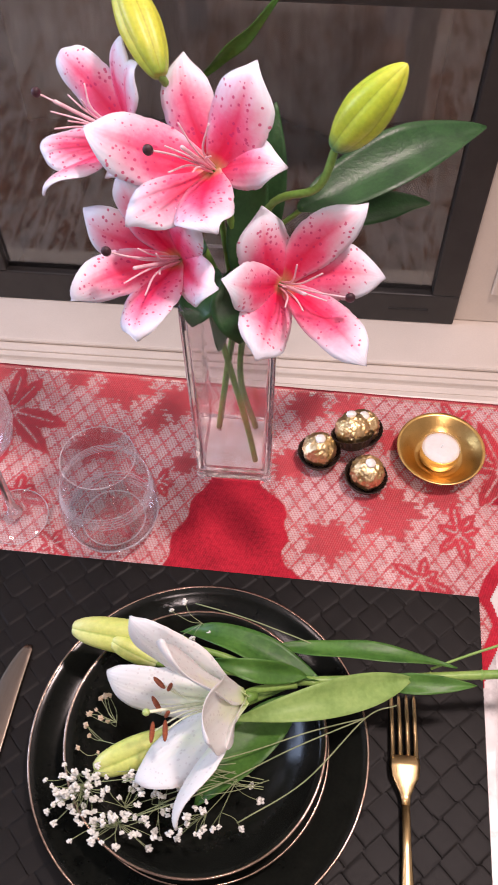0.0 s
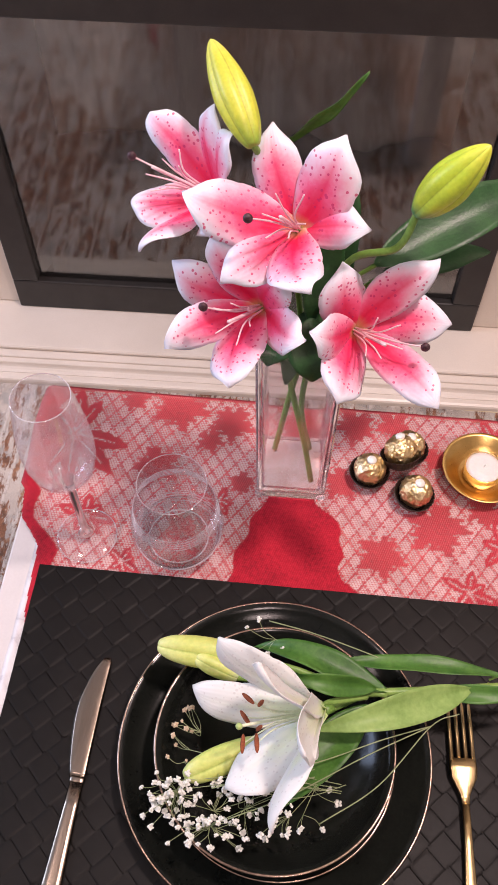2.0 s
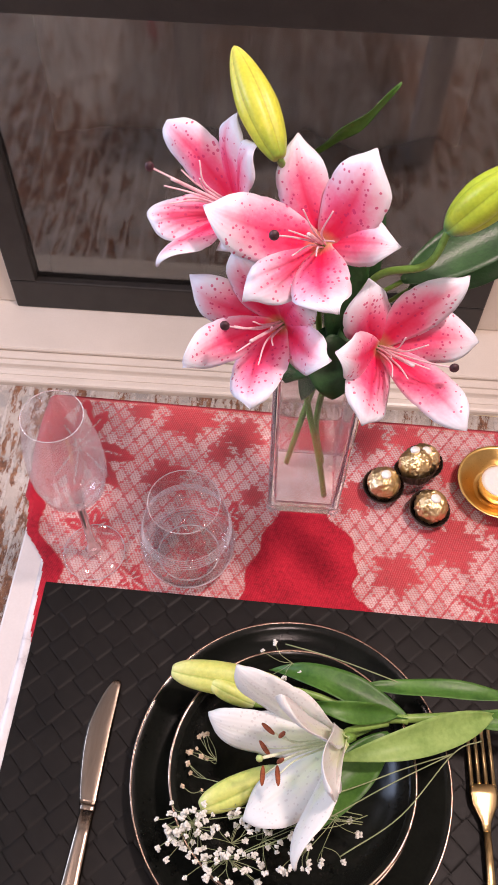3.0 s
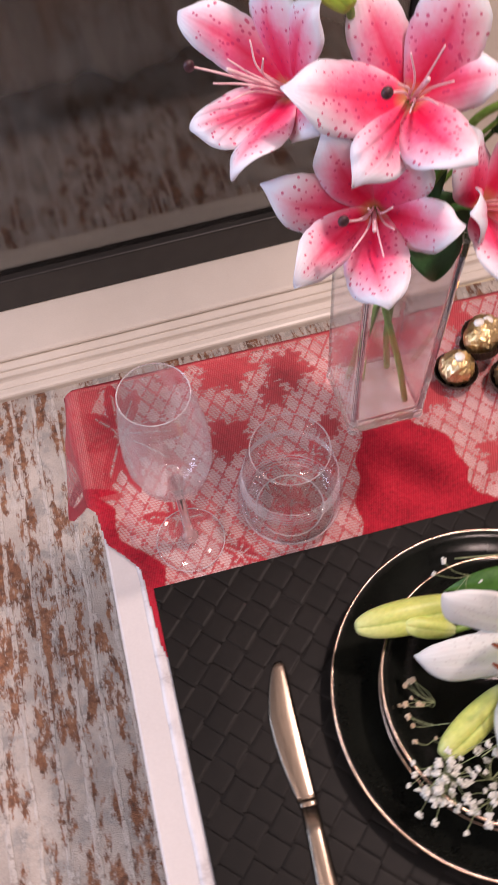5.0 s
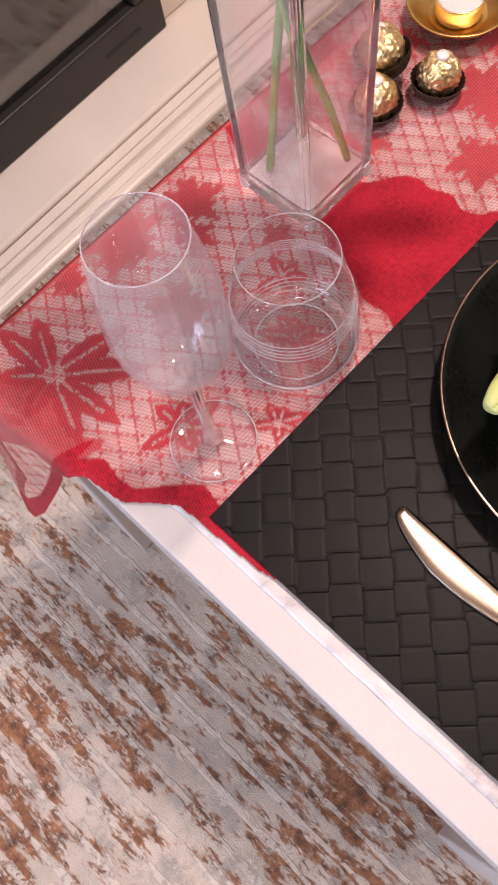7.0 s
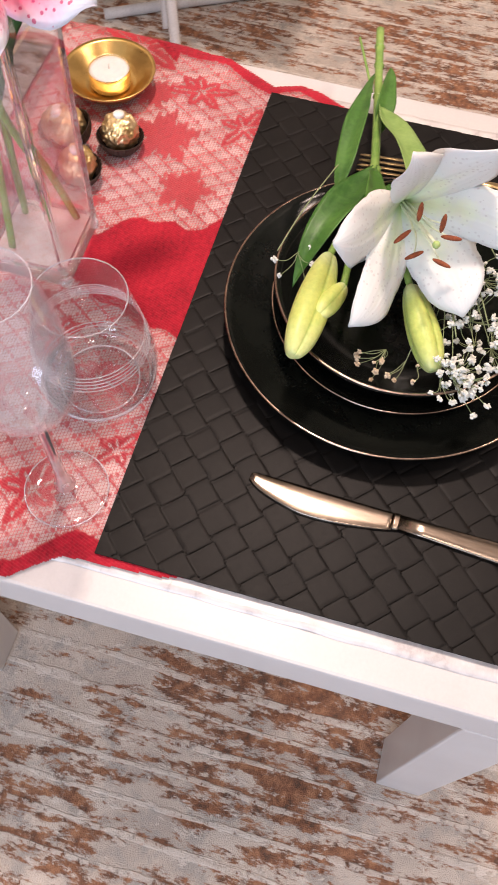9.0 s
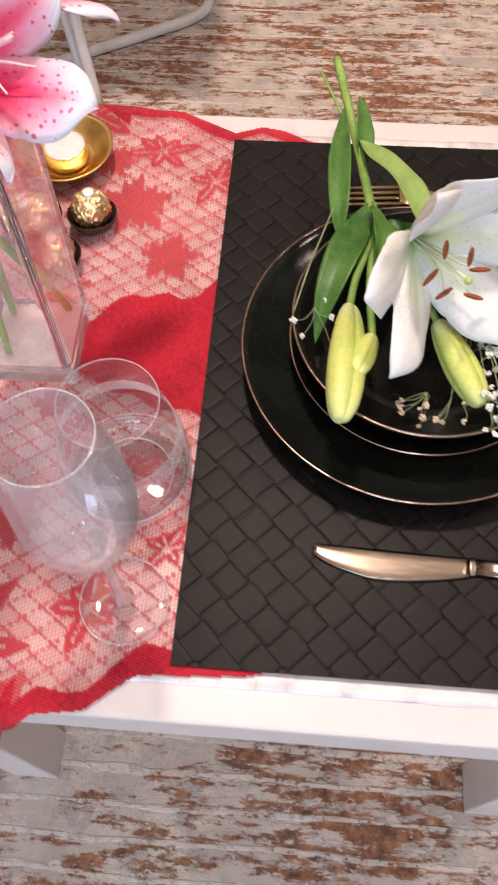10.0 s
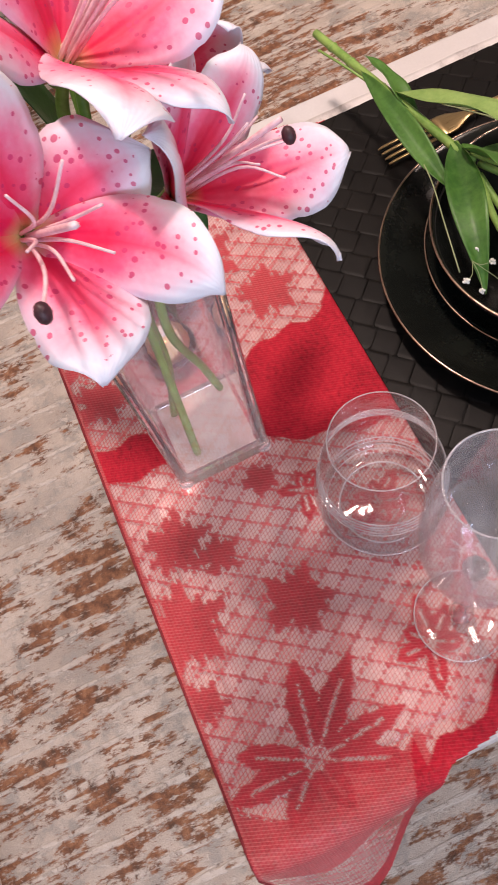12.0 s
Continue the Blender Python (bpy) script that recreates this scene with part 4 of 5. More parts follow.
# ---- glassware ----
def wine_glass():
    g = thing("wine_glass", "empty clear stemmed wine glass, slightly cloudy", "glass", pose(0.0405, 0.036, T + 0.003))
    outer = [(0.0, 0.1120), (0.009, 0.1134), (0.0194, 0.1194), (0.0274, 0.1324), (0.0314, 0.1510), (0.0321, 0.1677), (0.0304, 0.1938), (0.0268, 0.2188), (0.0246, 0.2318), (0.0244, 0.2337), (0.0242, 0.2346), (0.0239, 0.2350)]
    bowl = outer + [(0.0236, 0.2346), (0.0234, 0.2337), (0.0236, 0.2318), (0.0258, 0.2188), (0.0294, 0.1938), (0.0311, 0.1677), (0.0304, 0.1510), (0.0265, 0.1334), (0.0187, 0.1211), (0.0088, 0.1153), (0.0, 0.1143)]
    foot = [(0.0, 0.0006), (0.010, 0.0004), (0.0295, 0.0), (0.0305, 0.0008), (0.0295, 0.0016), (0.020, 0.0032), (0.0105, 0.0062)]
    stem = [(0.0078, 0.0095), (0.0056, 0.014), (0.0042, 0.022), (0.0037, 0.050), (0.0039, 0.086), (0.0050, 0.102), (0.0072, 0.1106)]
    part("bowl", lathe(stem[-1:] + bowl[2:], 64), M_CLOUDY, g)
    part("stem", lathe([(0.0, 0.0075)] + stem, 32), M_SOLID, g)
    part("foot", lathe(foot + [(0.0, 0.0070)], 64), M_TUMBLER, g)
    ring = lambda r, z, w: lathe([(r + w * math.cos(a), z + w * math.sin(a)) for a in np.linspace(0, 2 * math.pi, 7)[:-1]], 64, True)
    # whitened rings draw the highlight lines on lip and foot
    part("rim", ring(0.0239, 0.2348, 0.00045), M_RIM_GLINT, g, "glass rim with its highlight whitened in")
    part("foot_edge", ring(0.0300, 0.0009, 0.0005), M_RIM_GLINT, g)
    return g


wine_glass()


def tumbler():
    g = thing("stemless_glass", "empty clear stemless glass with rippled lower wall", "glass", pose(0.1335, 0.0445, T + 0.003))
    out = [(0.0, 0.0022), (0.012, 0.0018), (0.026, 0.0003), (0.029, 0.0), (0.036, 0.002), (0.0425, 0.009), (0.0455, 0.020), (0.0460, 0.030), (0.0445, 0.045), (0.0405, 0.066), (0.0355, 0.088), (0.0332, 0.1005), (0.0328, 0.1030), (0.0326, 0.1041), (0.0322, 0.1045), (0.0318, 0.1041), (0.0316, 0.1030)]
    inn = []
    for k in range(64):
        s = k / 63
        z = 0.101 - 0.093 * s
        r = float(np.interp(z, [0.004, 0.009, 0.020, 0.030, 0.045, 0.066, 0.088, 0.104], [0.032, 0.0402, 0.0438, 0.0446, 0.0432, 0.0393, 0.0344, 0.0317]))
        inn.append((r - 0.0009 * (0.5 + 0.5 * math.sin(2 * math.pi * 9 * s)) * min(1.0, max(0.0, (s - 0.35) / 0.1)), z))
    part("bowl", lathe(out[5:] + inn, 72), M_TUMBLER, g)
    part("base", lathe(out[:6] + [(0.0402, 0.0088), (0.036, 0.0062), (0.028, 0.0068), (0.012, 0.0078), (0.0, 0.0080)], 72), M_TUMBLER, g, "thick rounded glass base")
    ring = lambda r, z, w: lathe([(r + w * math.cos(a), z + w * math.sin(a)) for a in np.linspace(0, 2 * math.pi, 7)[:-1]], 72, True)
    # whitened rings: painted highlights on the lip, the ripples and the base edge
    part("rim", ring(0.0322, 0.1044, 0.00045), M_RIM_GLINT, g, "glass rim with its highlight whitened in")
    for z in (0.0655, 0.0622, 0.0590, 0.0558, 0.0526, 0.0150, 0.0115, 0.0085, 0.0060):
        r = float(np.interp(z, [0.002, 0.009, 0.020, 0.030, 0.045, 0.066], [0.0352, 0.0417, 0.0447, 0.0452, 0.0437, 0.0398]))
        part("ripple", ring(r, z, 0.00042), M_RIM_GLINT, g)
    part("base_edge", ring(0.0300, 0.0016, 0.0008), M_RIM_GLINT, g)
    return g


tumbler()


# ---- vase with lilies ----
def rounded_square(half, r, n=5):
    pts = []
    for k, (sx, sy) in enumerate(((1, 1), (-1, 1), (-1, -1), (1, -1))):
        for i in range(n):
            a = math.pi / 2 * (k + i / (n - 1))
            pts.append((sx * (half - r) + r * math.cos(a), sy * (half - r) + r * math.sin(a)))
    return pts


def vase():
    v = thing("flower_vase", "tall square clear glass vase with thick base", "vase", pose(0.2415, 0.134, T + 0.003, 0, 0, 1.0))
    levels = [(0.0175, 0.0358, 0.004), (0.12, 0.0368, 0.004), (0.235, 0.0383, 0.004), (0.2375, 0.0379, 0.003), (0.2372, 0.0337, 0.003), (0.12, 0.0318, 0.003), (0.022, 0.0302, 0.004), (0.0175, 0.0296, 0.004)]
    foot = [(0.0, 0.030, 0.004), (0.0015, 0.0345, 0.005), (0.006, 0.0362, 0.005), (0.0172, 0.0360, 0.004)]
    for name, rows, mat, closed in (("wall", levels, M_VASE, True), ("base", foot, M_VASE_BASE, False)):
        bm = bmesh.new()
        rings = [[bm.verts.new((x, y, z)) for x, y in rounded_square(h, r)] for z, h, r in rows]
        n = len(rings[0])
        for a, b in zip(rings, rings[1:] + rings[:1] if closed else rings[1:]):
            for k in range(n):
                bm.faces.new((a[k], a[(k + 1) % n], b[(k + 1) % n], b[k]))
        if not closed:
            bm.faces.new(rings[0][::-1])
            bm.faces.new(rings[-1])
        bmesh.ops.recalc_face_normals(bm, faces=bm.faces[:])
        part(name, bm, mat, v, smooth=False).visible_shadow = False
    part("floor_plate", slab(-0.0285, -0.0285, 0.0176, 0.0285, 0.0285, 0.0184, 0.0003), M_FROSTED, v, "whitish frosted inner floor", False)
    # rounded glass beads where the corners meet the cloth
    for sx in (-1, 1):
        for sy in (-1, 1):
            part("corner_bead", lathe([(0.0, 0.0), (0.0036, 0.0006), (0.0054, 0.0036), (0.0050, 0.0075), (0.0026, 0.0098), (0.0, 0.0104)], 16), M_SOLID, v, m=pose(sx * 0.0318, sy * 0.0318, 0.0)).visible_shadow = False
    return v


vase()


def lily(name, label, throat, tips, stem, petal_mat, width, anthers=True, depth=0.016, fil=None, dark=None, axis=None, seed=0, reach=0.040, recurve=0.34, claw=1.9):
    """An open lily: petals from the throat to their tips, six stamens, one pistil."""
    c = Vector(throat)
    pts = [Vector(p) for p in tips]
    mean = sum(pts, Vector()) / len(pts)
    ax = Vector(axis).normalized() if axis else (mean - c).normalized()
    th = thing(name, label, "flower")
    base = c - ax * depth
    rng = random.Random(seed)
    for k, tip in enumerate(pts):
        broad = width * (1.06 if k % 2 else 0.86) * rng.uniform(0.95, 1.05)
        bm = petal(base, tip, ax, broad, seed * 10 + k, recurve, claw=claw)
        part("petal", thicken(bm, 0.0005), petal_mat, th)
    lat = ax.orthogonal().normalized()
    for k in range(6):
        a = 2 * math.pi * k / 6 + seed
        side = (math.cos(a) * lat + math.sin(a) * ax.cross(lat))
        end = c + ax * reach * rng.uniform(0.85, 1.05) + side * 0.017 * rng.uniform(0.7, 1.2)
        part("filament", tube([base + side * 0.002, c + ax * reach * 0.5 + side * 0.006, end], 0.0009, 6, 6, 0.6), fil or M_FILAMENT, th)
        if anthers and not dark:
            d = (side * 0.9 + side.cross(ax) * rng.uniform(-0.9, 0.9) + ax * 0.2).normalized()
            spindle = bmesh.new()
            bmesh.ops.create_uvsphere(spindle, u_segments=8, v_segments=8, radius=1.0, matrix=Matrix.Translation(end) @ d.to_track_quat("Z", "Y").to_matrix().to_4x4() @ Matrix.Diagonal((0.0019, 0.0015, 0.0072, 1)))
            part("anther", spindle, M_ANTHER, th, "rust-red pollen anther")
    end = c + ax * (reach + 0.008)
    part("pistil", tube([base, c + ax * reach * 0.5, end], 0.0013, 6, 5), M_FIL_GREEN if not dark else M_FILAMENT, th)
    if dark:
        bm = bmesh.new()
        bmesh.ops.create_uvsphere(bm, u_segments=10, v_segments=7, radius=0.0035, matrix=Matrix.Translation(dark) @ Matrix.Diagonal((1, 0.8, 1.1, 1)))
        part("anther", bm, M_ANTHER_DARK, th, "dark brown anther")
        part("filament", tube([base, (c + Vector(dark)) / 2 + ax * 0.006, Vector(dark)], 0.0009, 6, 6, 0.7), M_FILAMENT, th)
    else:
        bm = bmesh.new()
        bmesh.ops.create_uvsphere(bm, u_segments=8, v_segments=6, radius=0.0028, matrix=Matrix.Translation(end))
        part("stigma", bm, M_BUD_PALE, th)
    if stem:
        part("stem", tube([base + ax * 0.004, *[Vector(p) for p in stem]], 0.0029, 8, 10), M_STEM if dark else M_STALK, th)
        bm = bmesh.new()
        tube_into(bm, [base - ax * 0.009, base + ax * 0.0005], 0.0032, 10, 2, 1.5)
        part("calyx", bm, M_STEM, th)
    return th


PINK = "artificial pink lily with white edges and spots"
LILY_LOW = lily("pink_lily", PINK + ", lowest bloom", (0.203, 0.094, 0.742), [(0.140, 0.058, 0.734), (0.192, 0.028, 0.731), (0.244, 0.052, 0.761), (0.229, 0.080, 0.792), (0.173, 0.112, 0.803), (0.137, 0.125, 0.757)],
     [(0.222, 0.120, 0.70), (0.234, 0.131, 0.61), (0.252, 0.120, 0.53), (0.262, 0.113, 0.4755)], M_PINK, 0.0375, dark=(0.170, 0.061, 0.778), axis=(-0.25, -0.62, 0.45), seed=1)
LILY_TOP = lily("pink_lily", PINK + ", topmost bloom", (0.229, 0.116, 0.808), [(0.208, 0.172, 0.851), (0.259, 0.142, 0.866), (0.282, 0.109, 0.815), (0.244, 0.057, 0.803), (0.181, 0.079, 0.784), (0.150, 0.122, 0.827)],
     [(0.240, 0.135, 0.76), (0.243, 0.138, 0.66), (0.233, 0.143, 0.57), (0.222, 0.148, 0.4755)], M_PINK, 0.0395, dark=(0.199, 0.087, 0.838), axis=(-0.15, -0.55, 0.62), seed=2)
LILY_SIDE = lily("pink_lily", PINK + ", turned aside", (0.158, 0.160, 0.797), [(0.111, 0.218, 0.820), (0.166, 0.188, 0.852), (0.183, 0.154, 0.853), (0.172, 0.112, 0.797), (0.116, 0.110, 0.779), (0.102, 0.160, 0.780)],
     [(0.200, 0.150, 0.75), (0.230, 0.142, 0.68), (0.2400, 0.137, 0.645)], M_PINK, 0.0395, dark=(0.106, 0.164, 0.821), axis=(-0.48, -0.22, 0.45), seed=3)
LILY_OUT = lily("pink_lily", PINK + ", leaning outward", (0.286, 0.090, 0.730), [(0.246, 0.054, 0.768), (0.266, 0.113, 0.780), (0.336, 0.122, 0.781), (0.355, 0.108, 0.728), (0.345, 0.034, 0.718), (0.271, 0.032, 0.716)],
     [(0.268, 0.120, 0.70), (0.250, 0.137, 0.63), (0.246, 0.140, 0.56), (0.258, 0.152, 0.4755)], M_PINK, 0.0395, dark=(0.330, 0.062, 0.752), axis=(0.25, -0.62, 0.52), seed=4)


def bud(parent, label, base, tip, radius, mat, stem, ribs=6):
    b, t = Vector(base), Vector(tip)
    length = (t - b).length
    prof = [(0.10, 0.0), (0.42, 0.03), (0.78, 0.18), (0.97, 0.36), (1.0, 0.5), (0.85, 0.68), (0.56, 0.85), (0.24, 0.96), (0.0, 1.0)]
    if ribs == 3:  # fresh buds end blunt
        prof = [(0.10, 0.0), (0.42, 0.03), (0.72, 0.16), (0.92, 0.36), (1.0, 0.55), (0.95, 0.72), (0.78, 0.87), (0.52, 0.96), (0.30, 0.995), (0.0, 1.0)]
    line = curve_points([(r, 0, z) for r, z in prof], 4)
    bm = bmesh.new()
    lay = bm.verts.layers.float_vector.new("petal")
    rings, steps = [], 48
    for p in line:
        r, z = max(0.0, p.x) * radius, p.z * length
        ring = []
        for a in np.linspace(0, 2 * math.pi, steps, endpoint=False):
            swell = abs(math.cos(ribs * a / 2))
            q = r * (1 + (0.75 / ribs) * (swell - 0.64))
            ring.append(bm.verts.new((q * math.cos(a), q * math.sin(a), z)))
            ring[-1][lay] = (p.z, swell, 0)
        rings.append(ring)
    for a, c in zip(rings, rings[1:]):
        for k in range(steps):
            bm.faces.new((a[k], a[(k + 1) % steps], c[(k + 1) % steps], c[k]))
    turn = (t - b).to_track_quat("Z", "Y").to_matrix().to_4x4()
    bmesh.ops.transform(bm, matrix=Matrix.Translation(b) @ turn, verts=bm.verts[:])
    bmesh.ops.remove_doubles(bm, verts=bm.verts[:], dist=1e-5)
    ob = part("bud", bm, mat, parent, label)
    part("bud_stalk", tube([b + (t - b) * 0.03, *[Vector(p) for p in stem]], 0.0027, 8, 8), M_STALK if ribs == 3 else M_STEM, ob)


bud(LILY_TOP, "closed yellow-green bud", (0.1975, 0.146, 0.849), (0.161, 0.207, 0.889), 0.0135, M_BUD, [(0.208, 0.160, 0.815), (0.228, 0.160, 0.74), (0.242, 0.140, 0.66)])
bud(LILY_OUT, "closed lime-green bud", (0.311, 0.113, 0.829), (0.347, 0.110, 0.889), 0.0142, M_BUD_LIME, [(0.302, 0.108, 0.802), (0.270, 0.118, 0.775), (0.252, 0.138, 0.68), (0.2475, 0.138, 0.65)])


def leaf(parent, label, base, tip, width, face, mat, sag=0.01, fold=0.12, stem=None, curl=0.0):
    bm = blade(base, tip, width, face, sag=sag, fold=fold, curl=curl, nu=22, nv=8, point=1.15, belly=0.42, ruffle=0.0012, seed=int(width * 1e4))
    ob = part("leaf", thicken(bm, 0.0004), mat, parent, label)
    way = Vector(tip) - Vector(base)
    if stem:
        part("leaf_stalk", tube([Vector(base) + way * 0.03, *[Vector(p) for p in stem]], 0.0018, 6, 6), M_STEM, ob)


DARK_LEAF = "dark green cloth leaf"
leaf(LILY_OUT, "broad " + DARK_LEAF, (0.290, 0.118, 0.775), (0.418, 0.208, 0.786), 0.041, (0.0, -0.45, 0.9), M_LEAF_FAKE, 0.012, 0.16, [(0.262, 0.128, 0.73), (0.244, 0.134, 0.66)])
leaf(LILY_OUT, "small " + DARK_LEAF, (0.300, 0.140, 0.745), (0.385, 0.175, 0.742), 0.026, (0.0, -0.4, 0.9), M_LEAF_FAKE, 0.008, 0.14, [(0.27, 0.138, 0.71), (0.246, 0.136, 0.66)])
leaf(LILY_TOP, "narrow upright " + DARK_LEAF, (0.218, 0.176, 0.832), (0.271, 0.175, 0.892), 0.0105, (0.5, -0.8, 0.2), M_LEAF, 0.004, 0.2, [(0.244, 0.138, 0.72), (0.242, 0.136, 0.66)])
leaf(LILY_TOP, "tall " + DARK_LEAF, (0.254, 0.138, 0.700), (0.268, 0.185, 0.811), 0.034, (0.25, -0.9, 0.35), M_LEAF_FAKE, 0.006, 0.12)
leaf(LILY_TOP, "tall " + DARK_LEAF, (0.250, 0.122, 0.690), (0.260, 0.165, 0.809), 0.030, (-0.1, -0.95, 0.35), M_LEAF_FAKE, 0.006, 0.12)
leaf(LILY_LOW, "drooping " + DARK_LEAF, (0.243, 0.134, 0.702), (0.230, 0.124, 0.618), 0.024, (-0.4, -0.8, 0.2), M_LEAF_FAKE, 0.004, 0.1)
leaf(LILY_OUT, "drooping " + DARK_LEAF, (0.249, 0.140, 0.702), (0.258, 0.150, 0.632), 0.022, (-0.5, -0.6, 0.2), M_LEAF_FAKE, 0.004, 0.1)
leaf(LILY_LOW, "low folded " + DARK_LEAF, (0.248, 0.118, 0.712), (0.252, 0.088, 0.668), 0.040, (0, -0.8, 0.6), M_LEAF_FAKE, 0.010, 0.1)
leaf(LILY_LOW, "low folded " + DARK_LEAF, (0.232, 0.122, 0.712), (0.214, 0.100, 0.672), 0.036, (-0.3, -0.8, 0.6), M_LEAF_FAKE, 0.010, 0.1)
leaf(LILY_LOW, "low folded " + DARK_LEAF, (0.254, 0.130, 0.710), (0.280, 0.108, 0.668), 0.038, (0.4, -0.6, 0.6), M_LEAF_FAKE, 0.010, 0.1)
leaf(LILY_LOW, "low folded " + DARK_LEAF, (0.222, 0.138, 0.715), (0.196, 0.150, 0.690), 0.030, (-0.8, 0, 0.6), M_LEAF_FAKE, 0.008, 0.1)


# ---- chocolates and candle ----
def chocolate(x, y, z, tilt, turn, label, first=[]):
    if first:
        ob = copy_thing(first[0], pose(x, y, z, tilt, 0, turn))
        return tagged(ob, label)
    th = thing("chocolate", label, "chocolate", pose(x, y, z, tilt, 0, turn), "chocolates on the runner")
    bm = bmesh.new()
    bmesh.ops.create_icosphere(bm, subdivisions=5, radius=0.0166)
    for v in bm.verts:
        n = abs(noise.noise(v.co * 190)) * 0.0024 + abs(noise.noise(v.co * 430)) * 0.0014 - 0.0007
        v.co *= 1 + n / 0.0166
    bmesh.ops.translate(bm, vec=(0, 0, 0.0178), verts=bm.verts[:])
    part("foil_ball", bm, M_FOIL, th)
    bm = bmesh.new()
    n = 56
    rows = []
    for r0, z in ((0.0110, 0.0), (0.0130, 0.0006), (0.0176, 0.006), (0.0210, 0.0140), (0.0204, 0.0140), (0.0170, 0.0064), (0.0122, 0.0014)):
        rows.append([bm.verts.new(((r0 + (0.0007 if k % 2 else 0) * (z > 0.0004)) * math.cos(2 * math.pi * k / n), (r0 + (0.0007 if k % 2 else 0) * (z > 0.0004)) * math.sin(2 * math.pi * k / n), z)) for k in range(n)])
    for a, b in zip(rows, rows[1:]):
        for k in range(n):
            bm.faces.new((a[k], a[(k + 1) % n], b[(k + 1) % n], b[k]))
    bm.faces.new(rows[0][::-1])
    part("paper_cup", bm, M_CUP, th, "dark brown pleated paper cup", False)
    part("sticker", lathe([(0, 0.0374), (0.0044, 0.0368), (0.0050, 0.0356), (0.0044, 0.0330)], 20), M_STICKER, th, "small white oval sticker")
    first.append(th)
    return th


CHOC = "gold foil wrapped chocolate in a brown paper cup"
chocolate(0.323, 0.134, T + 0.002, 0, 20, CHOC)
chocolate(0.3685, 0.112, T + 0.002, 6, 75, CHOC + ", slightly tilted")
chocolate(0.364, 0.1665, T + 0.002, 0, 130, CHOC + ", half hidden")
chocolate(0.356, 0.146, T + 0.0145, 26, 200, CHOC + ", leaning")


def candle():
    d = thing("tealight_holder", "round brushed gold tealight dish on the lace runner", "candle holder", pose(0.4415, 0.1475, T + 0.0015))
    prof = [(0.0, 0.0015), (0.018, 0.0), (0.024, 0.0006), (0.033, 0.007), (0.040, 0.0155), (0.0432, 0.0195), (0.0428, 0.0202), (0.0395, 0.0182), (0.033, 0.0115), (0.0245, 0.0048), (0.0225, 0.0042), (0.0, 0.0042)]
    part("dish", lathe(prof, 80), M_GOLD, d)
    t = thing("tealight", "unlit white tealight candle in a gold metal cup", "candle", pose(0.4415, 0.1475, T + 0.006))
    part("cup", lathe([(0.0, 0.0), (0.0186, 0.0), (0.0192, 0.0008), (0.0194, 0.0158), (0.0190, 0.0162), (0.0187, 0.0158), (0.0186, 0.002), (0, 0.002)], 48), M_ALU, t)
    part("wax", lathe([(0.0, 0.0152), (0.004, 0.0150), (0.015, 0.0152), (0.0182, 0.0146), (0.0184, 0.003), (0, 0.003)], 48), M_WAX, t)
    part("wick", tube([(0, 0, 0.0148), (0.0006, 0.0003, 0.0178), (0.0016, 0.0006, 0.0195)], 0.0006, 6, 4), M_STICKER, t)


candle()


# ---- flowers laid on the plates ----
WHITE_LILY = lily("white_lily", "cut fresh white lily stem with buds lying across the bowl", (0.266, -0.152, 0.560), [(0.230, -0.144, 0.646), (0.267, -0.200, 0.630), (0.249, -0.241, 0.573), (0.211, -0.206, 0.530), (0.176, -0.131, 0.536), (0.196, -0.109, 0.592)],
     [(0.288, -0.135, 0.540), (0.318, -0.124, 0.530)], M_WHITE_PETAL, 0.042, fil=M_FIL_GREEN, seed=5, reach=0.050, depth=0.020, recurve=0.26, claw=2.0)
bud(WHITE_LILY, "closed pale green lily bud resting over the bowl rim", (0.236, -0.104, 0.532), (0.142, -0.100, 0.536), 0.0128, M_BUD_PALE, [(0.262, -0.108, 0.530), (0.300, -0.118, 0.528), (0.335, -0.120, 0.526)], 3)
bud(WHITE_LILY, "small pale green lily bud beside the larger bud", (0.212, -0.120, 0.532), (0.175, -0.108, 0.540), 0.0078, M_BUD_PALE, [(0.26, -0.118, 0.526), (0.300, -0.120, 0.526)], 3)
bud(WHITE_LILY, "pale green lily bud lying among the small white blossoms", (0.236, -0.165, 0.520), (0.176, -0.196, 0.508), 0.0115, M_BUD_PALE, [(0.265, -0.150, 0.525), (0.310, -0.125, 0.526)], 3)


def main_stem():
    th = WHITE_LILY
    part("stalk", tube([(0.312, -0.121, 0.527), (0.37, -0.112, 0.523), (0.44, -0.100, 0.519), (0.509, -0.088, 0.515)], 0.0036, 10, 8), M_STALK, th)
    for s in (0.42, 0.46, 0.485):
        y = -0.112 + (s - 0.37) * 0.172
        bm = bmesh.new()
        bmesh.ops.create_uvsphere(bm, u_segments=8, v_segments=6, radius=0.0046, matrix=Matrix.Translation((s, y, 0.5195 - (s - 0.42) * 0.05)) @ Matrix.Diagonal((0.5, 1, 1, 1)))
        part("node", bm, M_STALK, th)
    part("side_twig", tube([(0.42, -0.098, 0.523), (0.45, -0.085, 0.528), (0.474, -0.075, 0.530)], 0.0011, 6, 4), M_STALK, th)
    return th


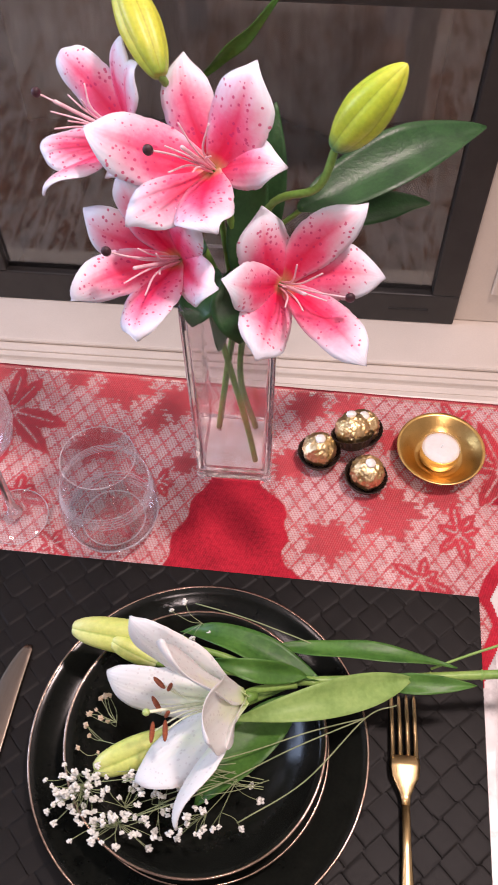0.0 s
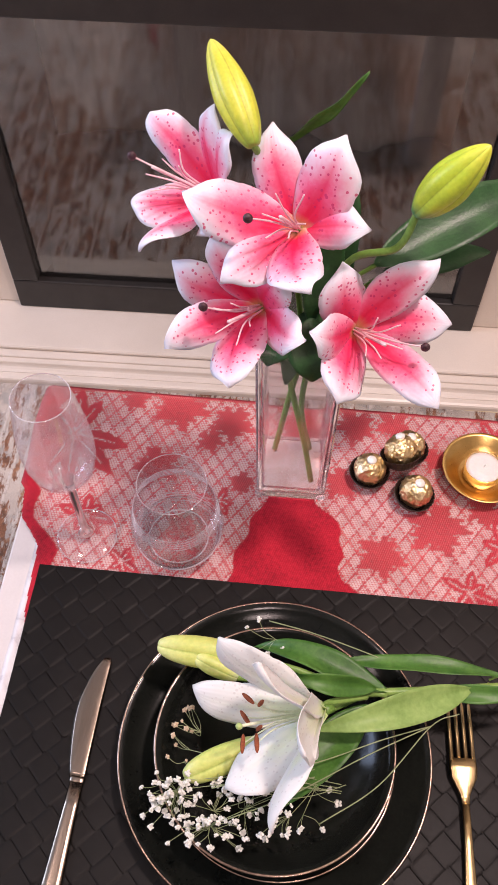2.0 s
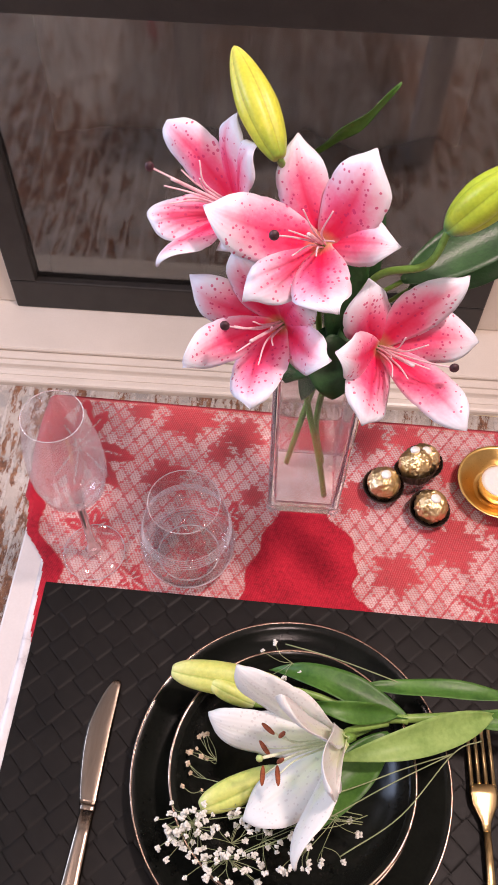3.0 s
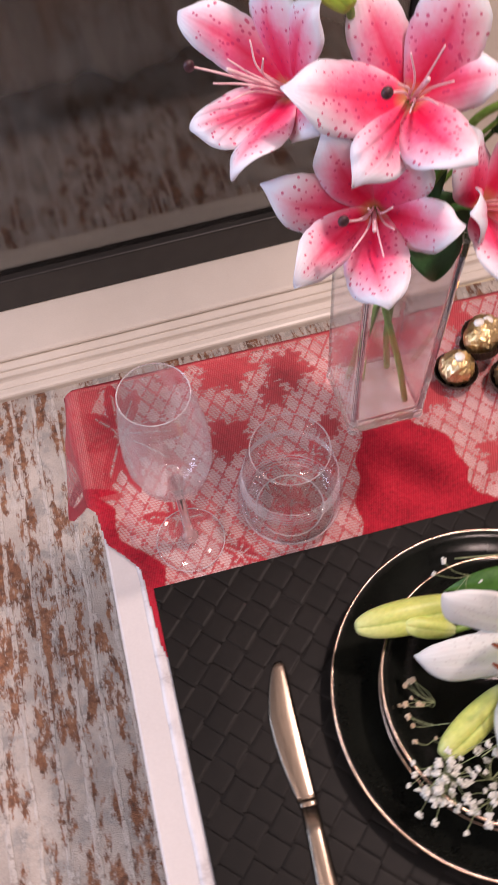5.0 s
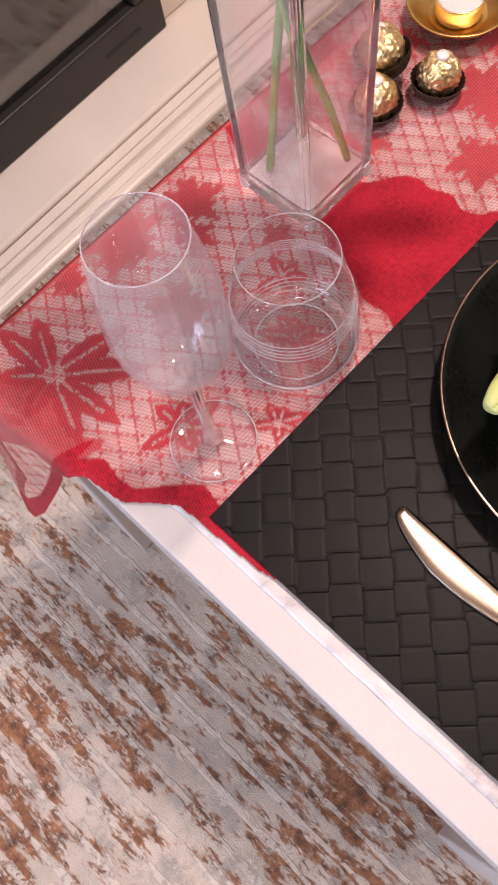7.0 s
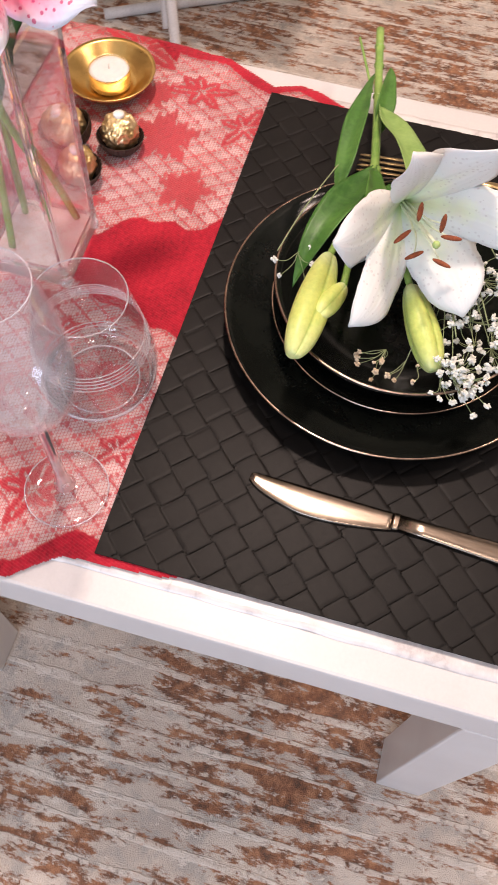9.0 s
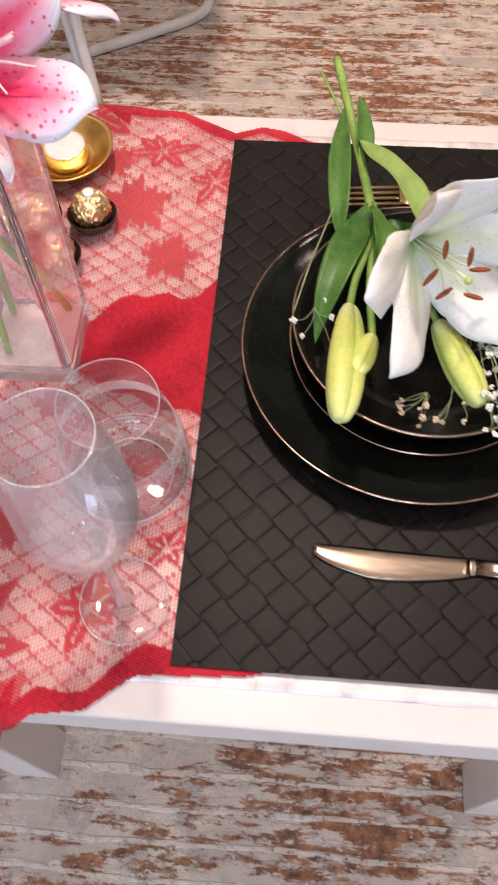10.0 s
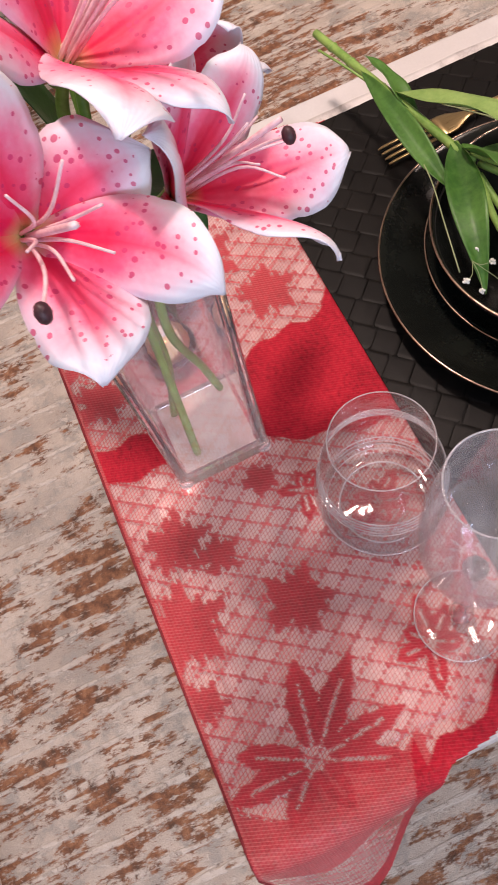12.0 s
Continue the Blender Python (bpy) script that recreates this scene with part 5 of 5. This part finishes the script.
main_stem()
FRESH = "glossy green leaf"
leaf(WHITE_LILY, "long " + FRESH, (0.335, -0.118, 0.528), (0.221, -0.081, 0.510), 0.026, (0, 0.15, 1), M_LEAF, 0.012, 0.2, curl=0.006)
leaf(WHITE_LILY, "curled " + FRESH, (0.325, -0.118, 0.534), (0.250, -0.118, 0.548), 0.018, (0.1, -0.5, 0.9), M_LEAF, 0.010, 0.28)
leaf(WHITE_LILY, "broad " + FRESH, (0.405, -0.108, 0.524), (0.275, -0.160, 0.545), 0.027, (0.1, -0.35, 1), M_LEAF_PALE, 0.012, 0.2, curl=0.004)
leaf(WHITE_LILY, "flat " + FRESH, (0.300, -0.095, 0.528), (0.440, -0.096, 0.524), 0.018, (0, 0.3, 1), M_LEAF, 0.006, 0.18)
leaf(WHITE_LILY, "shaded " + FRESH, (0.320, -0.130, 0.525), (0.252, -0.212, 0.500), 0.034, (-0.1, -0.1, 1), M_LEAF, 0.010, 0.15)
leaf(WHITE_LILY, "thin " + FRESH, (0.375, -0.112, 0.520), (0.455, -0.107, 0.522), 0.016, (0, -0.4, 1), M_LEAF, 0.004, 0.2)


def blossom_mesh(seed):
    """A tiny double blossom: a ball of small crumpled petals."""
    rng = random.Random(seed)
    bm = bmesh.new()
    for k in range(13):
        d = Vector((rng.gauss(0, 1), rng.gauss(0, 1), rng.gauss(0.4, 1))).normalized()
        turn = d.to_track_quat("Z", "Y").to_matrix().to_4x4() @ Matrix.Rotation(rng.uniform(0, 3), 4, "Z")
        size = Matrix.Diagonal((rng.uniform(0.0009, 0.0015), rng.uniform(0.0005, 0.0009), rng.uniform(0.0009, 0.0014), 1))
        bmesh.ops.create_icosphere(bm, subdivisions=1, radius=1.0, matrix=Matrix.Translation(d * rng.uniform(0.0008, 0.0020)) @ turn @ size)
    for f in bm.faces:
        f.smooth = True
    me = bpy.data.meshes.new("blossom")
    bm.to_mesh(me)
    bm.free()
    return me


def babys_breath():
    th = thing("babys_breath", "spray of small white gypsophila blossoms lying in the bowl", "flower spray")
    rng = random.Random(12)
    white, cream = [blossom_mesh(k) for k in range(4)], [blossom_mesh(k + 9) for k in range(2)]
    for me in white:
        me.materials.append(M_GYPSO)
    for me in cream:
        me.materials.append(M_GYPSO_DRY)
    for way in (((0.372, -0.140, 0.520), (0.32, -0.170, 0.528), (0.262, -0.205, 0.526), (0.215, -0.226, 0.520)), ((0.372, -0.140, 0.520), (0.33, -0.158, 0.530), (0.28, -0.18, 0.530), (0.20, -0.205, 0.520)),
                ((0.352, -0.095, 0.522), (0.31, -0.086, 0.532), (0.27, -0.075, 0.532), (0.233, -0.066, 0.527)), ((0.395, -0.128, 0.520), (0.372, -0.140, 0.520), (0.33, -0.19, 0.520), (0.285, -0.222, 0.515))):
        part("stalk", tube(way, 0.00052, 5, 8), M_TWIG, th)
    spots = []
    for _ in range(112):
        a, r = rng.uniform(0, 6.28), rng.random() ** 0.6 * rng.choice((1, 1, 1.15))
        spots.append((0.206 + 0.058 * r * math.cos(a), -0.222 + 0.026 * r * math.sin(a), 0.505 + 0.030 * rng.random(), 0))
    for _ in range(22):
        spots.append((rng.uniform(0.150, 0.185), rng.uniform(-0.225, -0.190), rng.uniform(0.507, 0.525), 0))
    for _ in range(14):
        spots.append((rng.uniform(0.158, 0.178), rng.uniform(-0.185, -0.135), rng.uniform(0.500, 0.512), 1))
    for p in ((0.214, -0.073, 0.524), (0.224, -0.066, 0.528), (0.234, -0.092, 0.520), (0.247, -0.088, 0.522), (0.30, -0.205, 0.51), (0.292, -0.196, 0.515), (0.288, -0.225, 0.512), (0.262, -0.228, 0.515), (0.205, -0.095, 0.515)):
        spots.append((*p, 0))
    for k, (x, y, z, dry) in enumerate(spots):
        ob = new("blossom", (cream if dry else white)[k % (2 if dry else 4)])
        ob.parent = th
        s = rng.uniform(0.7, 1.35) * (0.85 if dry else 1)
        ob.matrix_basis = pose(x, y, z, rng.uniform(0, 60), rng.uniform(0, 60), rng.uniform(0, 360)) @ Matrix.Diagonal((s, s, s, 1))
    bm = bmesh.new()
    forks = [Vector((rng.uniform(0.165, 0.275), rng.uniform(-0.235, -0.175), rng.uniform(0.503, 0.516))) for _ in range(16)] + [Vector((0.24, -0.080, 0.522)), Vector((0.185, -0.16, 0.507))]
    for p in forks[:-2]:
        k = Vector((0.285 + 0.02 * rng.random(), -0.20 + 0.03 * rng.random(), 0.520))
        tube_into(bm, [k, (p + k) / 2 + Vector((0, rng.uniform(-0.004, 0.008), 0.004)), p], 0.00035, 4, 3)
    for x, y, z, dry in spots:
        p = Vector((x, y, z))
        near = min(forks, key=lambda q: (q - p).length)
        if (near - p).length < 0.04:
            tube_into(bm, [near, (near + p) / 2 + Vector((rng.uniform(-0.003, 0.003), rng.uniform(-0.003, 0.003), -0.002)), p], 0.00026, 4, 3)
    tagged(part("twig_tangle", bm, M_TWIG, th, "fine tangled green twigs"), kind="stuff")
    return th


babys_breath()


# ---- things on the floor beyond the table ----
def tissue_box():
    b = thing("tissue_box", "marble-patterned white card tissue box on the wooden floor", "tissue box", pose(1.012, 0.670, -0.008, 0, 0, -43))
    part("carton", slab(-0.10, -0.06, 0.0, 0.10, 0.06, 0.080, 0.0015), M_BOX, b, smooth=False)
    part("top_panel", slab(-0.0985, -0.0585, 0.0801, 0.0985, 0.0585, 0.0806), M_STICKER, b, "plain cream top", False)
    bm = lathe([(0.0, 0.0), (0.05, 0.0), (0.0505, 0.0006), (0.0, 0.0012)], 40)
    bmesh.ops.transform(bm, matrix=Matrix.Translation((0.01, 0, 0.0808)) @ Matrix.Diagonal((1.3, 0.42, 1, 1)), verts=bm.verts[:])
    part("slot", bm, M_FIREBOX, b, "dark oval slot", False)
    part("label_bar", slab(-0.03, -0.014, 0.0822, 0.06, -0.006, 0.0827), M_STICKER, b, "pale printed bar", False)
    return b


tissue_box()


def cloth_bag():
    b = thing("cloth_bag", "crumpled dark grey-violet cloth bag lying on the wooden floor", "bag", pose(1.17, 0.86, -0.008))
    bm = bmesh.new()
    bmesh.ops.create_icosphere(bm, subdivisions=5, radius=1.0)
    for v in bm.verts:
        d = v.co.copy()
        fold = 1 + 0.16 * noise.noise(d * 2.3) + 0.10 * abs(noise.noise(d * 5.0)) + 0.05 * noise.noise(d * 11.0)
        v.co = Vector((d.x * 0.15 * fold, d.y * 0.10 * fold, max(0.0, 0.055 + d.z * 0.075 * fold)))
    part("body", bm, M_BAG, b)
    part("handle", tube([(-0.06, -0.02, 0.11), (-0.05, -0.05, 0.16), (0.02, -0.06, 0.165), (0.06, -0.03, 0.11)], 0.006, 8, 8), M_BAG, b)
    return b


cloth_bag()


def pedestal():
    p = thing("pedestal_stand", "cream carved pedestal candle stand on the floor", "stand", pose(0.835, 0.80, -0.008))
    part("base", lathe([(0.0, 0.0), (0.055, 0.0), (0.057, 0.006), (0.054, 0.013), (0.044, 0.017), (0.036, 0.026), (0.0, 0.027)], 48), M_ANTIQUE, p)
    bm = bmesh.new()
    n, rings = 48, []
    for r, z in ((0.034, 0.026), (0.030, 0.05), (0.028, 0.09), (0.03, 0.12), (0.04, 0.14), (0.048, 0.15), (0.05, 0.165), (0.0, 0.166)):
        rings.append([bm.verts.new(((r + (0.0016 if (k // 2) % 2 else 0) * (r > 0)) * math.cos(2 * math.pi * k / n), (r + (0.0016 if (k // 2) % 2 else 0) * (r > 0)) * math.sin(2 * math.pi * k / n), z)) for k in range(n)])
    for a, b in zip(rings, rings[1:]):
        for k in range(n):
            bm.faces.new((a[k], a[(k + 1) % n], b[(k + 1) % n], b[k]))
    part("column", bm, M_ANTIQUE, p)
    return p


pedestal()


def tube_chair():
    c = thing("tubular_chair", "chair with light grey bent steel tube legs on the rug", "chair")
    part("floor_bar", tube([(1.09, 0.455, 0.011), (1.15, 0.352, 0.011), (1.21, 0.245, 0.011), (1.262, 0.158, 0.013), (1.30, 0.135, 0.028), (1.36, 0.14, 0.12), (1.42, 0.16, 0.42)], 0.0095, 12, 6), M_TUBE, c)
    part("leg", tube([(1.086, 0.335, 0.011), (1.12, 0.35, 0.06), (1.22, 0.40, 0.24), (1.32, 0.44, 0.42)], 0.0085, 12, 4), M_TUBE, c)
    part("leg", tube([(1.03, 0.30, 0.011), (1.06, 0.315, 0.10), (1.12, 0.34, 0.26), (1.18, 0.37, 0.42)], 0.0095, 12, 4), M_TUBE, c)
    # unseen seat, added and placed so that its shadow falls on the rug
    part("seat", slab(1.02, 0.10, 0.42, 1.48, 0.56, 0.445, 0.010), M_TUBE, c)
    return c


tube_chair()
